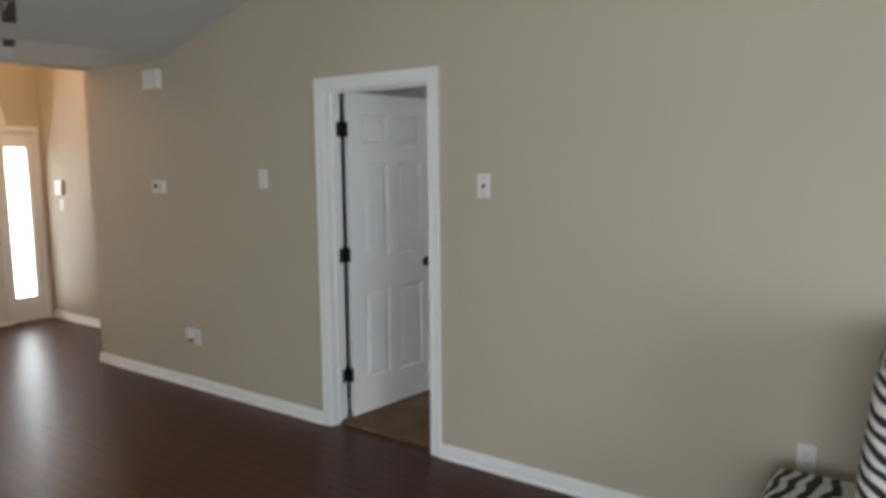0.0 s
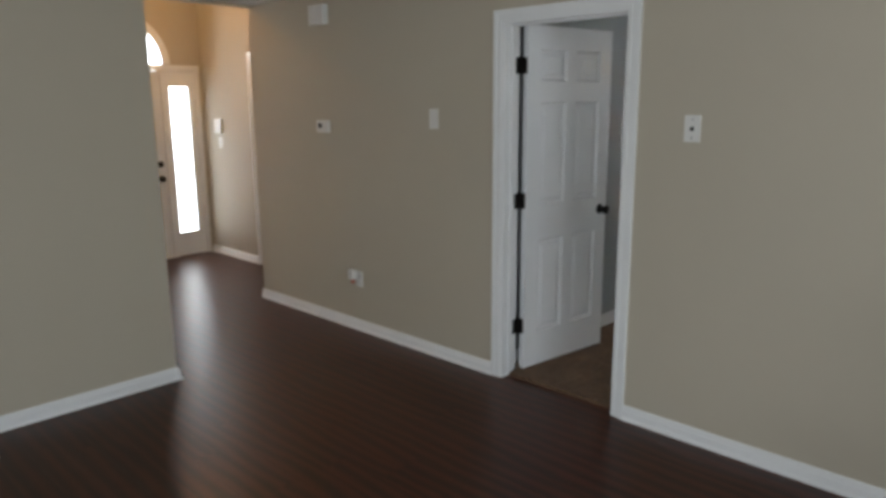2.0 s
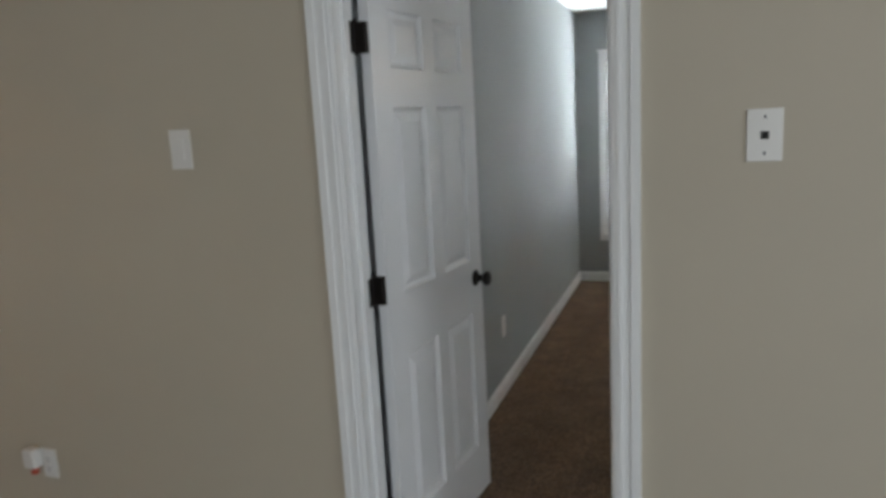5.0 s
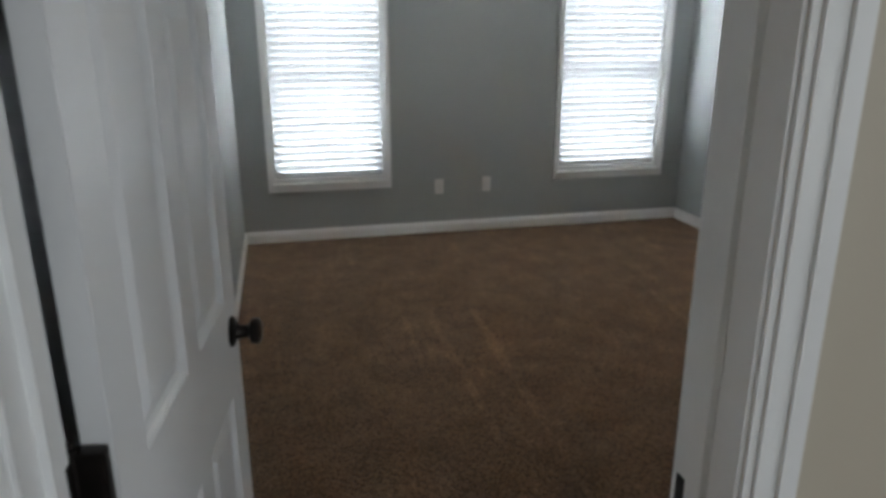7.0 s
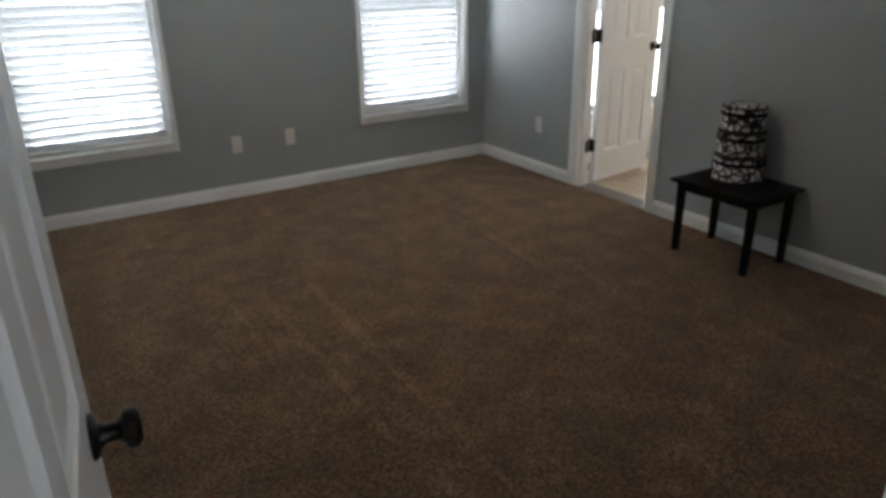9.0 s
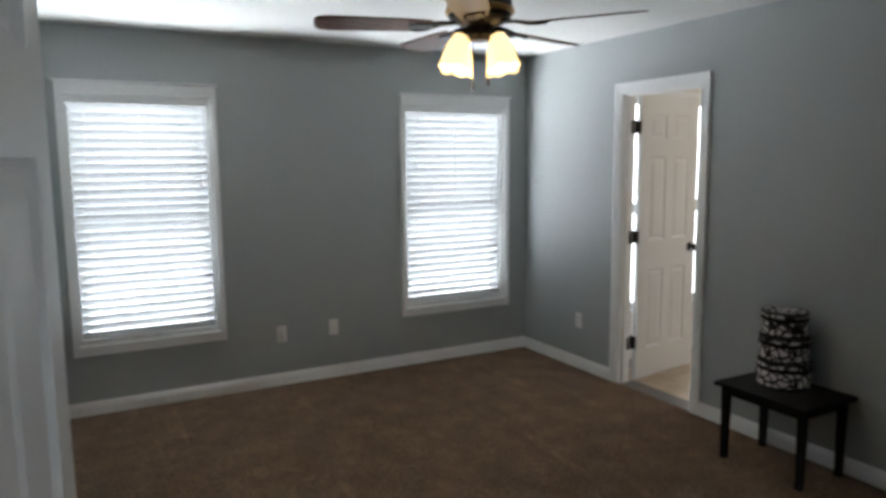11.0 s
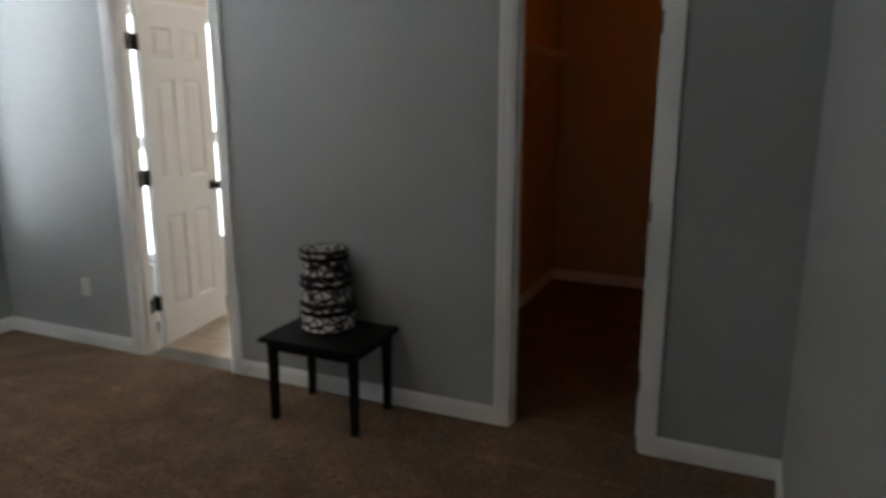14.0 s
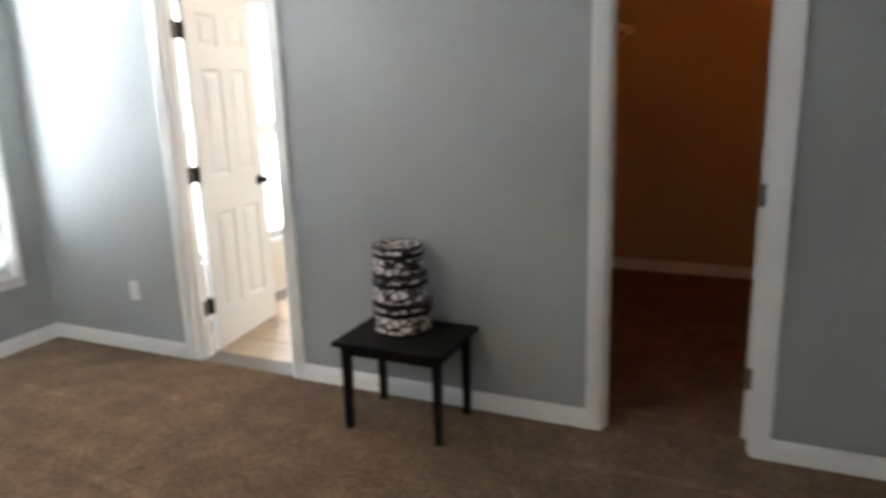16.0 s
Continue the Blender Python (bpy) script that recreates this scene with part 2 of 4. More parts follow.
SHADE = glow_material("frosted_shade_glow", (1.0, 0.72, 0.34), 2.2)
SKYGLOW = glow_material("bright_sky_backdrop", (0.93, 0.97, 1.0), 6.0)
GRASS = material("lawn", (0.07, 0.11, 0.04), 0.9, var=0.3, scale=3)
DARK = material("dark_slot", (0.01, 0.01, 0.01), 0.7)
RED = material("red_plastic", (0.45, 0.08, 0.04), 0.5)
BROWNVENT = material("brown_register", (0.10, 0.075, 0.055), 0.5, var=0.1)

# ---- building helpers ----


def box(bm, x0, x1, y0, y1, z0, z1, bevel=0.0, m=None):
    r = bmesh.ops.create_cube(bm, size=1)["verts"]
    bmesh.ops.transform(bm, verts=r, matrix=Matrix.Translation(((x0 + x1) / 2, (y0 + y1) / 2, (z0 + z1) / 2)) @ Matrix.Diagonal((abs(x1 - x0), abs(y1 - y0), abs(z1 - z0), 1)))
    if bevel:
        e = list({e for v in r for e in v.link_edges})
        r = bmesh.ops.bevel(bm, geom=e, offset=bevel, segments=2, affect="EDGES", profile=0.6)["verts"]
    if m is not None:
        bmesh.ops.transform(bm, verts=r, matrix=m)
    return r


def lathe(bm, rows, n=24, m=None):
    """Rows of (radius, z) turned round z."""
    rings = []
    for rad, z in rows:
        rings.append([bm.verts.new((max(rad, 1e-4) * math.cos(2 * math.pi * i / n), max(rad, 1e-4) * math.sin(2 * math.pi * i / n), z)) for i in range(n)])
    for a, b in zip(rings, rings[1:]):
        for i in range(n):
            bm.faces.new((a[i], a[(i + 1) % n], b[(i + 1) % n], b[i]))
    bm.faces.new(rings[0][::-1])
    bm.faces.new(rings[-1])
    if m is not None:
        bmesh.ops.transform(bm, verts=[v for r in rings for v in r], matrix=m)


def tube(bm, pts, rad, n=8):
    """A round rod through the given points."""
    rings = []
    for i, p in enumerate(pts):
        p = Vector(p)
        d = (Vector(pts[min(i + 1, len(pts) - 1)]) - Vector(pts[max(i - 1, 0)])).normalized()
        q = d.to_track_quat("Z", "Y").to_matrix()
        rings.append([bm.verts.new(p + q @ Vector((rad * math.cos(2 * math.pi * k / n), rad * math.sin(2 * math.pi * k / n), 0))) for k in range(n)])
    for a, b in zip(rings, rings[1:]):
        for k in range(n):
            bm.faces.new((a[k], a[(k + 1) % n], b[(k + 1) % n], b[k]))
    bm.faces.new(rings[0][::-1])
    bm.faces.new(rings[-1])


def strip(bm, outline, x0, y0, x1, y1):
    """A moulding of the profile (out, z) from one plan point to the other, standing out to the left of the way."""
    a, b = Vector((x0, y0, 0)), Vector((x1, y1, 0))
    d = (b - a).normalized()
    out = Vector((-d.y, d.x, 0))
    ends = [[bm.verts.new(p + out * o + Vector((0, 0, z))) for o, z in outline] for p in (a, b)]
    n = len(outline)
    for i in range(n):
        bm.faces.new((ends[0][i], ends[0][(i + 1) % n], ends[1][(i + 1) % n], ends[1][i]))
    bm.faces.new(ends[0][::-1])
    bm.faces.new(ends[1])


def mesh_from(name, bm, material_, smooth=False):
    bmesh.ops.recalc_face_normals(bm, faces=bm.faces[:])
    me = bpy.data.meshes.new(name)
    bm.to_mesh(me)
    bm.free()
    me.materials.append(material_)
    if smooth:
        for p in me.polygons:
            p.use_smooth = True
        me.set_sharp_from_angle(angle=radians(35))
    return me


def part(name, bm, material_, parent=None, label="", smooth=False):
    ob = new(name, mesh_from(name, bm, material_, smooth))
    if parent is not None:
        ob.parent = parent
    if label:
        ob["label"] = label
    return ob


def empty(name, x, y, z, rz=0.0, label="", category="", group="", kind=""):
    ob = new(name)
    ob.empty_display_size = 0.1
    ob.matrix_world = pose(x, y, z, 0, 0, rz)
    return tagged(ob, label, category, group, kind)


def wall(name, boxes, material_, label):
    bm = bmesh.new()
    for b in boxes:
        box(bm, *b)
    return tagged(part(name, bm, material_), label, "wall", kind="structure")


# ---- structure ----
TOP = 2.44
D0, D1, DH = 0.058, 0.828, 2.058      # bedroom door opening
B0, B1 = 2.89, 3.576                 # bathroom door opening
C0, C1 = 0.672, 1.284                 # closet door opening
EX = 3.614                           # bedroom's east wall
NY = 4.727                           # bedroom's window wall
NO = NY + 0.16                       # its outer face
XF = EX + 0.1                        # far face of that wall
W1, W2 = (0.230, 1.098), (2.498, 3.408)
WZ0, WZ1 = 0.455, 2.028

wall("wall_living_north", [(-2.575, D0, 0, 0.06, 0, 3.5), (D1, 6.0, 0, 0.06, 0, 3.5), (D0, D1, 0, 0.06, DH, 3.5)], BEIGE, "beige painted wall with a doorway to the bedroom")
wall("wall_bedroom_south", [(-0.12, D0, 0.06, 0.12, 0, TOP), (D1, EX, 0.06, 0.12, 0, TOP), (D0, D1, 0.06, 0.12, DH, TOP)], GREY, "grey painted bedroom wall beside the door")
wall("wall_bedroom_west", [(-0.12, 0, 0.12, NY, 0, TOP)], GREY, "plain grey painted bedroom wall")
nb = [(-0.12, W1[0], NY, NO, 0, TOP), (W1[1], W2[0], NY, NO, 0, TOP), (W2[1], XF, NY, NO, 0, TOP)]
for a, b in (W1, W2):
    nb += [(a, b, NY, NO, 0, WZ0), (a, b, NY, NO, WZ1, TOP)]
wall("wall_bedroom_north", nb, GREY, "grey painted wall with two tall windows")


def pierced_east(x0, x1, y0, y1):
    cuts = [c for c in ((C0, C1), (B0, B1)) if c[0] > y0 and c[1] < y1]
    out, y = [], y0
    for a, b in cuts:
        out += [(x0, x1, y, a, 0, TOP), (x0, x1, a, b, DH, TOP)]
        y = b
    return out + [(x0, x1, y, y1, 0, TOP)]


wall("wall_bedroom_east", pierced_east(EX, EX + 0.05, 0.06, NY), GREY, "grey painted wall with bathroom and closet doorways")
wall("wall_closet_west", pierced_east(EX + 0.05, XF, 0.3, 1.92), TAN, "tan wall inside the closet")
wall("wall_bath_west", pierced_east(EX + 0.05, EX + 0.1, 1.92, 4.16), CREAM, "cream wall inside the bathroom")
wall("wall_closet_north", [(XF, 6.42, 1.8, 1.86, 0, TOP)], TAN, "tan closet wall carrying a wire shelf")
wall("wall_closet_south", [(XF, 6.42, 0.3, 0.42, 0, TOP)], TAN, "tan closet wall")
wall("wall_closet_east", [(6.3, 6.42, 0.42, 1.8, 0, TOP)], TAN, "tan back wall of the closet")
wall("wall_bath_south", [(XF, 6.42, 1.86, 1.92, 0, TOP)], CREAM, "cream bathroom wall")
wall("wall_bath_east", [(6.3, 6.42, 1.92, 4.16, 0, TOP)], CREAM, "cream bathroom wall")
BW = (4.0, 5.5, 0.42, 2.08)
wall("wall_bath_north", [(XF, BW[0], 4.0, 4.16, 0, TOP), (BW[1], 6.3, 4.0, 4.16, 0, TOP), (BW[0], BW[1], 4.0, 4.16, 0, BW[2]), (BW[0], BW[1], 4.0, 4.16, BW[3], TOP)], CREAM, "cream bathroom wall with a wide window")
wall("wall_living_west", [(-1.46, -1.34, -6.5, -1.368, 0, 2.6)], BEIGE, "beige painted wall ending at the foyer passage")
wall("wall_foyer_south", [(-4.70, -1.46, -1.49, -1.368, 0, 3.0)], BEIGE, "beige painted foyer wall")
HA, HB = -3.66, -2.88
wall("wall_foyer_north", [(-4.70, HA, 0.66, 0.78, 0, 3.0), (HB, -2.455, 0.66, 0.78, 0, 3.0), (HA, HB, 0.66, 0.78, DH, 3.0)], BEIGE, "beige painted foyer wall with a cased opening")
wall("wall_foyer_corner", [(-2.575, -2.455, 0.06, 0.66, 0, 3.0)], BEIGE, "beige painted foyer wall end")
wall("wall_foyer_header", [(-2.575, -2.455, -1.368, 0.0, 2.372, 3.0)], BEIGE, "beige header above the foyer passage")
wall("wall_hall_behind", [(-4.0, -2.455, 1.9, 2.0, 0, 2.6), (-4.1, -4.0, 0.78, 2.0, 0, 2.6), (-2.455, -2.355, 0.78, 2.0, 0, 2.6)], BEIGE, "beige painted hall wall")
AC, AZ, AR = -0.18, 2.035, 0.452     # arched transom
wl = [(-4.83, -4.70, -1.49, -1.152, 0, 3.0), (-4.83, -4.70, 0.628, 0.78, 0, 3.0)]
STEPS = 24
prev = -1.152
for i in range(STEPS + 1):
    y = AC - AR + 2 * AR * i / STEPS
    if i == 0:
        wl.append((-4.83, -4.70, -1.152, y, 2.01, 3.0))
    else:
        mid = (prev + y) / 2 - AC
        wl.append((-4.83, -4.70, prev, y, AZ + math.sqrt(max(0, AR * AR - mid * mid)), 3.0))
    prev = y
wl.append((-4.83, -4.70, prev, 0.628, 2.01, 3.0))
wall("wall_foyer_west", wl, BEIGE, "beige painted wall round the arched front entrance")
wall("wall_living_east", [(6.0, 6.12, -6.5, -4.4, 0, 3.0), (6.0, 6.12, -2.0, 0.06, 0, 3.0), (6.0, 6.12, -4.4, -2.0, 0, 0.3), (6.0, 6.12, -4.4, -2.0, 2.2, 3.0)], BEIGE, "beige living room wall with a wide window")
# the opening here is made up, unseen, to let the south fill light in
wall("wall_living_south", [(-1.46, 2.4, -6.62, -6.5, 0, 3.5), (4.8, 6.0, -6.62, -6.5, 0, 3.5), (2.4, 4.8, -6.62, -6.5, 0, 0.3), (2.4, 4.8, -6.62, -6.5, 2.2, 3.5)], BEIGE, "beige living room wall with an unseen opening added for light")


def slab(name, boxes, material_, label, category):
    bm = bmesh.new()
    for b in boxes:
        box(bm, *b)
    return tagged(part(name, bm, material_), label, category, kind="structure")


slab("ceiling_bedroom", [(-0.12, XF, 0.06, NO, TOP, TOP + 0.1)], CEIL, "flat pale textured bedroom ceiling", "ceiling")
slab("ceiling_closet", [(XF, 6.42, 0.3, 1.86, TOP, TOP + 0.1)], CEIL, "flat pale closet ceiling", "ceiling")
slab("ceiling_bath", [(XF, 6.42, 1.86, 4.16, TOP, TOP + 0.1)], CEIL, "flat pale bathroom ceiling", "ceiling")
slab("ceiling_passage", [(-2.575, -1.48, -6.5, 0.0, 2.38, 2.48)], CEIL, "flat pale ceiling over the passage", "ceiling")
slab("ceiling_foyer", [(-4.83, -2.455, -1.49, 0.78, 3.0, 3.1)], CEIL, "flat pale foyer ceiling", "ceiling")
slab("ceiling_hall", [(-4.1, -2.355, 0.78, 2.0, 2.6, 2.7)], CEIL, "flat pale hall ceiling", "ceiling")
bm = bmesh.new()
prof = [(-1.48, 2.38), (2.3, 3.47), (6.0, 2.45), (6.0, 2.58), (2.3, 3.6), (-1.48, 2.51)]
ends = [[bm.verts.new((x, y, z)) for x, z in prof] for y in (-6.5, 0.0)]
for i in range(6):
    bm.faces.new((ends[0][i], ends[0][(i + 1) % 6], ends[1][(i + 1) % 6], ends[1][i]))
bm.faces.new((ends[0][0], ends[0][1], ends[0][4], ends[0][5]))
bm.faces.new((ends[0][1], ends[0][2], ends[0][3], ends[0][4]))
bm.faces.new((ends[1][0], ends[1][1], ends[1][4], ends[1][5]))
bm.faces.new((ends[1][1], ends[1][2], ends[1][3], ends[1][4]))
tagged(part("ceiling_living", bm, CEIL), "vaulted pale textured living room ceiling", "ceiling", kind="structure")

CZ = 0.019                            # carpet's surface
bm = bmesh.new()
box(bm, 0.0, EX, 0.12, NY, -0.05, CZ)
box(bm, D0, D1, 0.055, 0.12, -0.05, CZ)
box(bm, EX, XF, C0, C1, -0.05, CZ)
box(bm, XF, 6.3, 0.42, 1.8, -0.05, CZ)
tagged(part("floor_carpet", bm, CARPET), "brown cut-pile carpet with vacuum marks", "carpet", kind="structure")
floor_wood = slab("floor_wood", [(-4.83, 6.0, -6.5, 0.0, -0.06, -0.012), (D0, D1, 0.0, 0.055, -0.06, -0.012), (-4.83, -2.575, 0.0, 0.66, -0.06, -0.012), (HA, HB, 0.66, 0.78, -0.06, -0.012), (-4.0, -2.455, 0.78, 1.9, -0.06, -0.012)], DARK, "dark red-brown oak plank floor", "floor")
floor_bath = slab("floor_bath", [(XF, 6.3, 1.92, 4.0, -0.05, 0.003), (EX + 0.03, XF, B0, B1, -0.05, 0.003)], GROUT, "beige tiled bathroom floor", "floor")
slab("ground", [(-80, 80, -80, 80, -0.4, -0.2)], GRASS, "green lawn round the house", "ground")


def backdrop(name, boxes):
    bm = bmesh.new()
    for b in boxes:
        box(bm, *b)
    return tagged(part(name, bm, SKYGLOW), "bright overcast daylight outside", "sky", kind="structure")


# ---- trim ----
BASE = [(0, 0), (0.014, 0), (0.014, 0.061), (0.011, 0.067), (0.011, 0.073), (0.007, 0.081), (0.004, 0.088), (0, 0.09)]
BASE_L = [(0, 0), (0.024, 0), (0.024, 0.008), (0.015, 0.018), (0.014, 0.052), (0.01, 0.059), (0.01, 0.066), (0.005, 0.077), (0, 0.079)]


def baseboard(name, runs, profile, z, label):
    bm = bmesh.new()
    for r in runs:
        strip(bm, profile, *r)
    ob = tagged(part(name, bm, WHITE), label, "baseboard", kind="structure")
    ob.location.z = z
    return ob


CW = 0.063                            # casing width
baseboard("baseboard_living", [(D0 - CW, 0, -2.575, 0), (5.99, 0, D1 + CW, 0), (-1.34, -1.368, -1.34, -6.49), (-1.46, -1.368, -1.316, -1.368), (-2.575, -0.014, -2.575, 0.65), (HA - CW, 0.66, -4.69, 0.66)], BASE_L, 0.0, "white moulded baseboard on the beige walls")
baseboard("baseboard_bedroom", [(D1 + CW, 0.12, EX, 0.12), (0, NY, 0, 0.12), (EX, NY, 0, NY), (EX, 0.12, EX, C0 - CW), (EX, C1 + CW, EX, B0 - CW), (EX, B1 + CW, EX, NY)], BASE, CZ - 0.002, "white moulded baseboard on the grey walls")
baseboard("baseboard_closet", [(6.3, 1.8, XF, 1.8), (6.3, 0.42, 6.3, 1.8), (XF, 0.42, 6.3, 0.42)], BASE, CZ - 0.002, "white baseboard inside the closet")


def door_frame(name, x, y, rz, w, depth, label):
    """Jambs, stops and casings on both sides of an opening of width w along local x, in a wall from local y 0 to depth."""
    f = empty(name, x, y, 0, rz, label, "door frame", kind="structure")

    def piece(nm, *boxes):
        bm = bmesh.new()
        for b in boxes:
            box(bm, *b)
        return part(nm, bm, WHITE, f)

    j, h = 0.012, DH
    piece("jamb", (0, j, -0.004, depth + 0.004, 0, h - j))
    piece("jamb", (w - j, w, -0.004, depth + 0.004, 0, h - j))
    piece("jamb", (0, w, -0.004, depth + 0.004, h - j, h))
    m = depth * 0.5
    piece("stop", (j, j + 0.01, m - 0.012, m + 0.02, 0, h - j - 0.01))
    piece("stop", (w - j - 0.01, w - j, m - 0.012, m + 0.02, 0, h - j - 0.01))
    piece("stop", (j, w - j, m - 0.012, m + 0.02, h - j - 0.01, h - j))
    for sgn, y0 in ((-1, 0.0), (1, depth)):
        for side in (0, 1):
            def sx(a, b):
                return (a, b) if side == 0 else (w - b, w - a)
            boxes = []
            for (a, b, t) in ((-CW, -0.038, 0.017), (-0.038, -0.016, 0.012), (-0.016, -0.006, 0.015), (-0.006, 0.006, 0.010)):
                xa, xb = sx(a, b)
                ya, yb = sorted((y0, y0 + sgn * t))
                boxes.append((xa, xb, ya, yb, 0, h - 0.006 - a if a > -0.04 else h + CW))
            piece("casing", *boxes)
        boxes = []
        for (a, b, t) in ((-CW, -0.038, 0.0172), (-0.038, -0.016, 0.0122), (-0.016, -0.006, 0.0152), (-0.006, 0.006, 0.0102)):
            ya, yb = sorted((y0, y0 + sgn * t))
            e = -a - 0.0005 if a > -0.04 else CW - 0.02
            boxes.append((-e, w + e, ya, yb, h - b, h - a))
        piece("casing", *boxes)
    return f


door_frame("door_frame_bedroom", D0, 0, 0, D1 - D0, 0.12, "white moulded casing round the bedroom doorway")
door_frame("door_frame_bath", XF, B0, 90, B1 - B0, 0.1, "white moulded casing round the bathroom doorway")
door_frame("door_frame_closet", XF, C0, 90, C1 - C0, 0.1, "white moulded casing round the closet doorway")
door_frame("door_frame_hall", HA, 0.66, 0, HB - HA, 0.12, "white casing of the foyer's side opening")

PANELS = ((0.13, 0.308), (0.428, 1.028), (1.238, 1.815))


def raised_panel(x0, x1, z0, z1, y, sgn):
    """A recessed field with sloped edges and a raised middle, facing sgn along y."""
    bm = bmesh.new()
    rings = []
    for inset, d in ((0, 0.0005), (0.003, -0.004), (0.009, -0.009), (0.017, -0.012), (0.021, -0.012), (0.043, -0.004), (0.047, -0.003)):
        rings.append([bm.verts.new((a, y + sgn * d, c)) for a, c in ((x0 + inset, z0 + inset), (x1 - inset, z0 + inset), (x1 - inset, z1 - inset), (x0 + inset, z1 - inset))])
    back = [bm.verts.new((v.co.x, y - sgn * 0.0165, v.co.z)) for v in rings[0]]
    rings.insert(0, back)
    for a, b in zip(rings, rings[1:]):
        for i in range(4):
            bm.faces.new((a[i], a[(i + 1) % 4], b[(i + 1) % 4], b[i]))
    bm.faces.new(rings[-1])
    bm.faces.new(back)
    return bm


def knob_mesh(y, sgn):
    bm = bmesh.new()
    lathe(bm, [(0.033, 0), (0.033, 0.003), (0.029, 0.008), (0.018, 0.012), (0.014, 0.02), (0.013, 0.034), (0.019, 0.04), (0.0265, 0.043), (0.029, 0.05), (0.028, 0.058), (0.02, 0.064), (0.004, 0.066)], 28)
    bmesh.ops.transform(bm, verts=bm.verts[:], matrix=Matrix.Translation((0, y, 0)) @ Matrix.Rotation(radians(90 if sgn < 0 else -90), 4, "X"))
    return bm


def door_leaf(name, x, y, z, rz, w, side, metal, label):
    """A six-panel leaf along local x from its hinge pin; its thickness lies on local -y (side -1) or +y (side 1)."""
    d = empty(name, x, y, z, rz, label, "door")
    y0, y1 = (-0.035, 0.0) if side < 0 else (0.0, 0.035)
    H, x0, x1 = 2.03, 0.016, w - 0.004
    st, mid = 0.108, 0.085
    cx = (x0 + x1) / 2
    cols = ((x0 + st, cx - mid / 2), (cx + mid / 2, x1 - st))
    bm = bmesh.new()
    for a, b in ((x0, x0 + st), (x1 - st, x1)):
        box(bm, a, b, y0, y1, 0, H)
    rails = [(0, H - PANELS[2][1]), (H - PANELS[2][0], H - PANELS[1][1]), (H - PANELS[1][0], H - PANELS[0][1]), (H - PANELS[0][0], H)]
    for a, b in rails:
        box(bm, x0 + st, x1 - st, y0, y1, a, b)
    for a, b in PANELS:
        box(bm, cols[0][1], cols[1][0], y0, y1, H - b, H - a)
    part("leaf", bm, DOORW, d)
    for a, b in PANELS:
        for c in cols:
            for yy, sgn in ((y0, -1), (y1, 1)):
                part("panel", raised_panel(c[0], c[1], H - b, H - a, yy, sgn), DOORW, d)
    for hz in (0.295 - z, 1.061 - z, 1.83 - z):
        bm = bmesh.new()
        lathe(bm, [(0.0075, -0.05), (0.0075, 0.05)], 12, pose(0.0, 0.004 if side < 0 else -0.004, hz))
        lathe(bm, [(0.003, 0.05), (0.005, 0.054), (0.003, 0.058)], 10, pose(0.0, 0.004 if side < 0 else -0.004, hz))
        box(bm, -0.006, 0.0156, min(y0, y1) + (0.004 if side < 0 else -0.014), max(y0, y1) + (0.014 if side < 0 else -0.004), hz - 0.045, hz + 0.045, 0.0025)
        part("hinge", bm, metal, d, smooth=True)
    for yy, sgn in ((y0, -1), (y1, 1)):
        k = part("knob", knob_mesh(yy, sgn), BRONZE, d, "dark bronze round door knob", smooth=True)
        k.location = (x1 - 0.065, 0, 0.948 - z)
    bm = bmesh.new()
    box(bm, x1 - 0.0005, x1 + 0.0012, (y0 + y1) / 2 - 0.012, (y0 + y1) / 2 + 0.012, 0.93 - z, 0.985 - z)
    part("latch_plate", bm, BRONZE, d)
    return d


door_leaf("bedroom_door", 0.072, 0.143, 0.024, 83.2, 0.762, -1, BRONZE, "white six-panel door standing open into the bedroom")
door_leaf("bathroom_door", XF + 0.036, B1 + 0.006, 0.026, 8.0, 0.68, -1, BRONZE, "white six-panel door swung open into the bathroom")
door_leaf("closet_door", XF + 0.02, C0 + 0.012, 0.02, -7.0, 0.61, 1, STEEL, "white closet door folded back inside the closet")

# leaf plates of the hinges on the jambs, and the strike plate
for nm, x, y, rz, mt in (("jamb_hinge", D0 + 0.013, 0.1, 0, BRONZE), ("jamb_hinge", XF - 0.02, B1 - 0.0135, 90, BRONZE), ("jamb_hinge", XF - 0.02, C0 + 0.0135, 90, STEEL)):
    for hz in (0.295, 1.061, 1.83):
        bm = bmesh.new()
        box(bm, -0.0015, 0.0015, -0.018, 0.022, hz - 0.045, hz + 0.045, 0.0007)
        ob = part(nm, bm, mt)
        ob.matrix_world = pose(x, y, 0, 0, 0, rz)
        tagged(ob, "dark metal hinge plate screwed to the white jamb", "hinge", "hinge plates on the jambs")
bm = bmesh.new()
box(bm, D1 - 0.0145, D1 - 0.0118, 0.08, 0.112, 0.915, 0.985, 0.0008)
tagged(part("strike_plate", bm, BRONZE), "dark bronze strike plate on the white jamb", "strike plate")


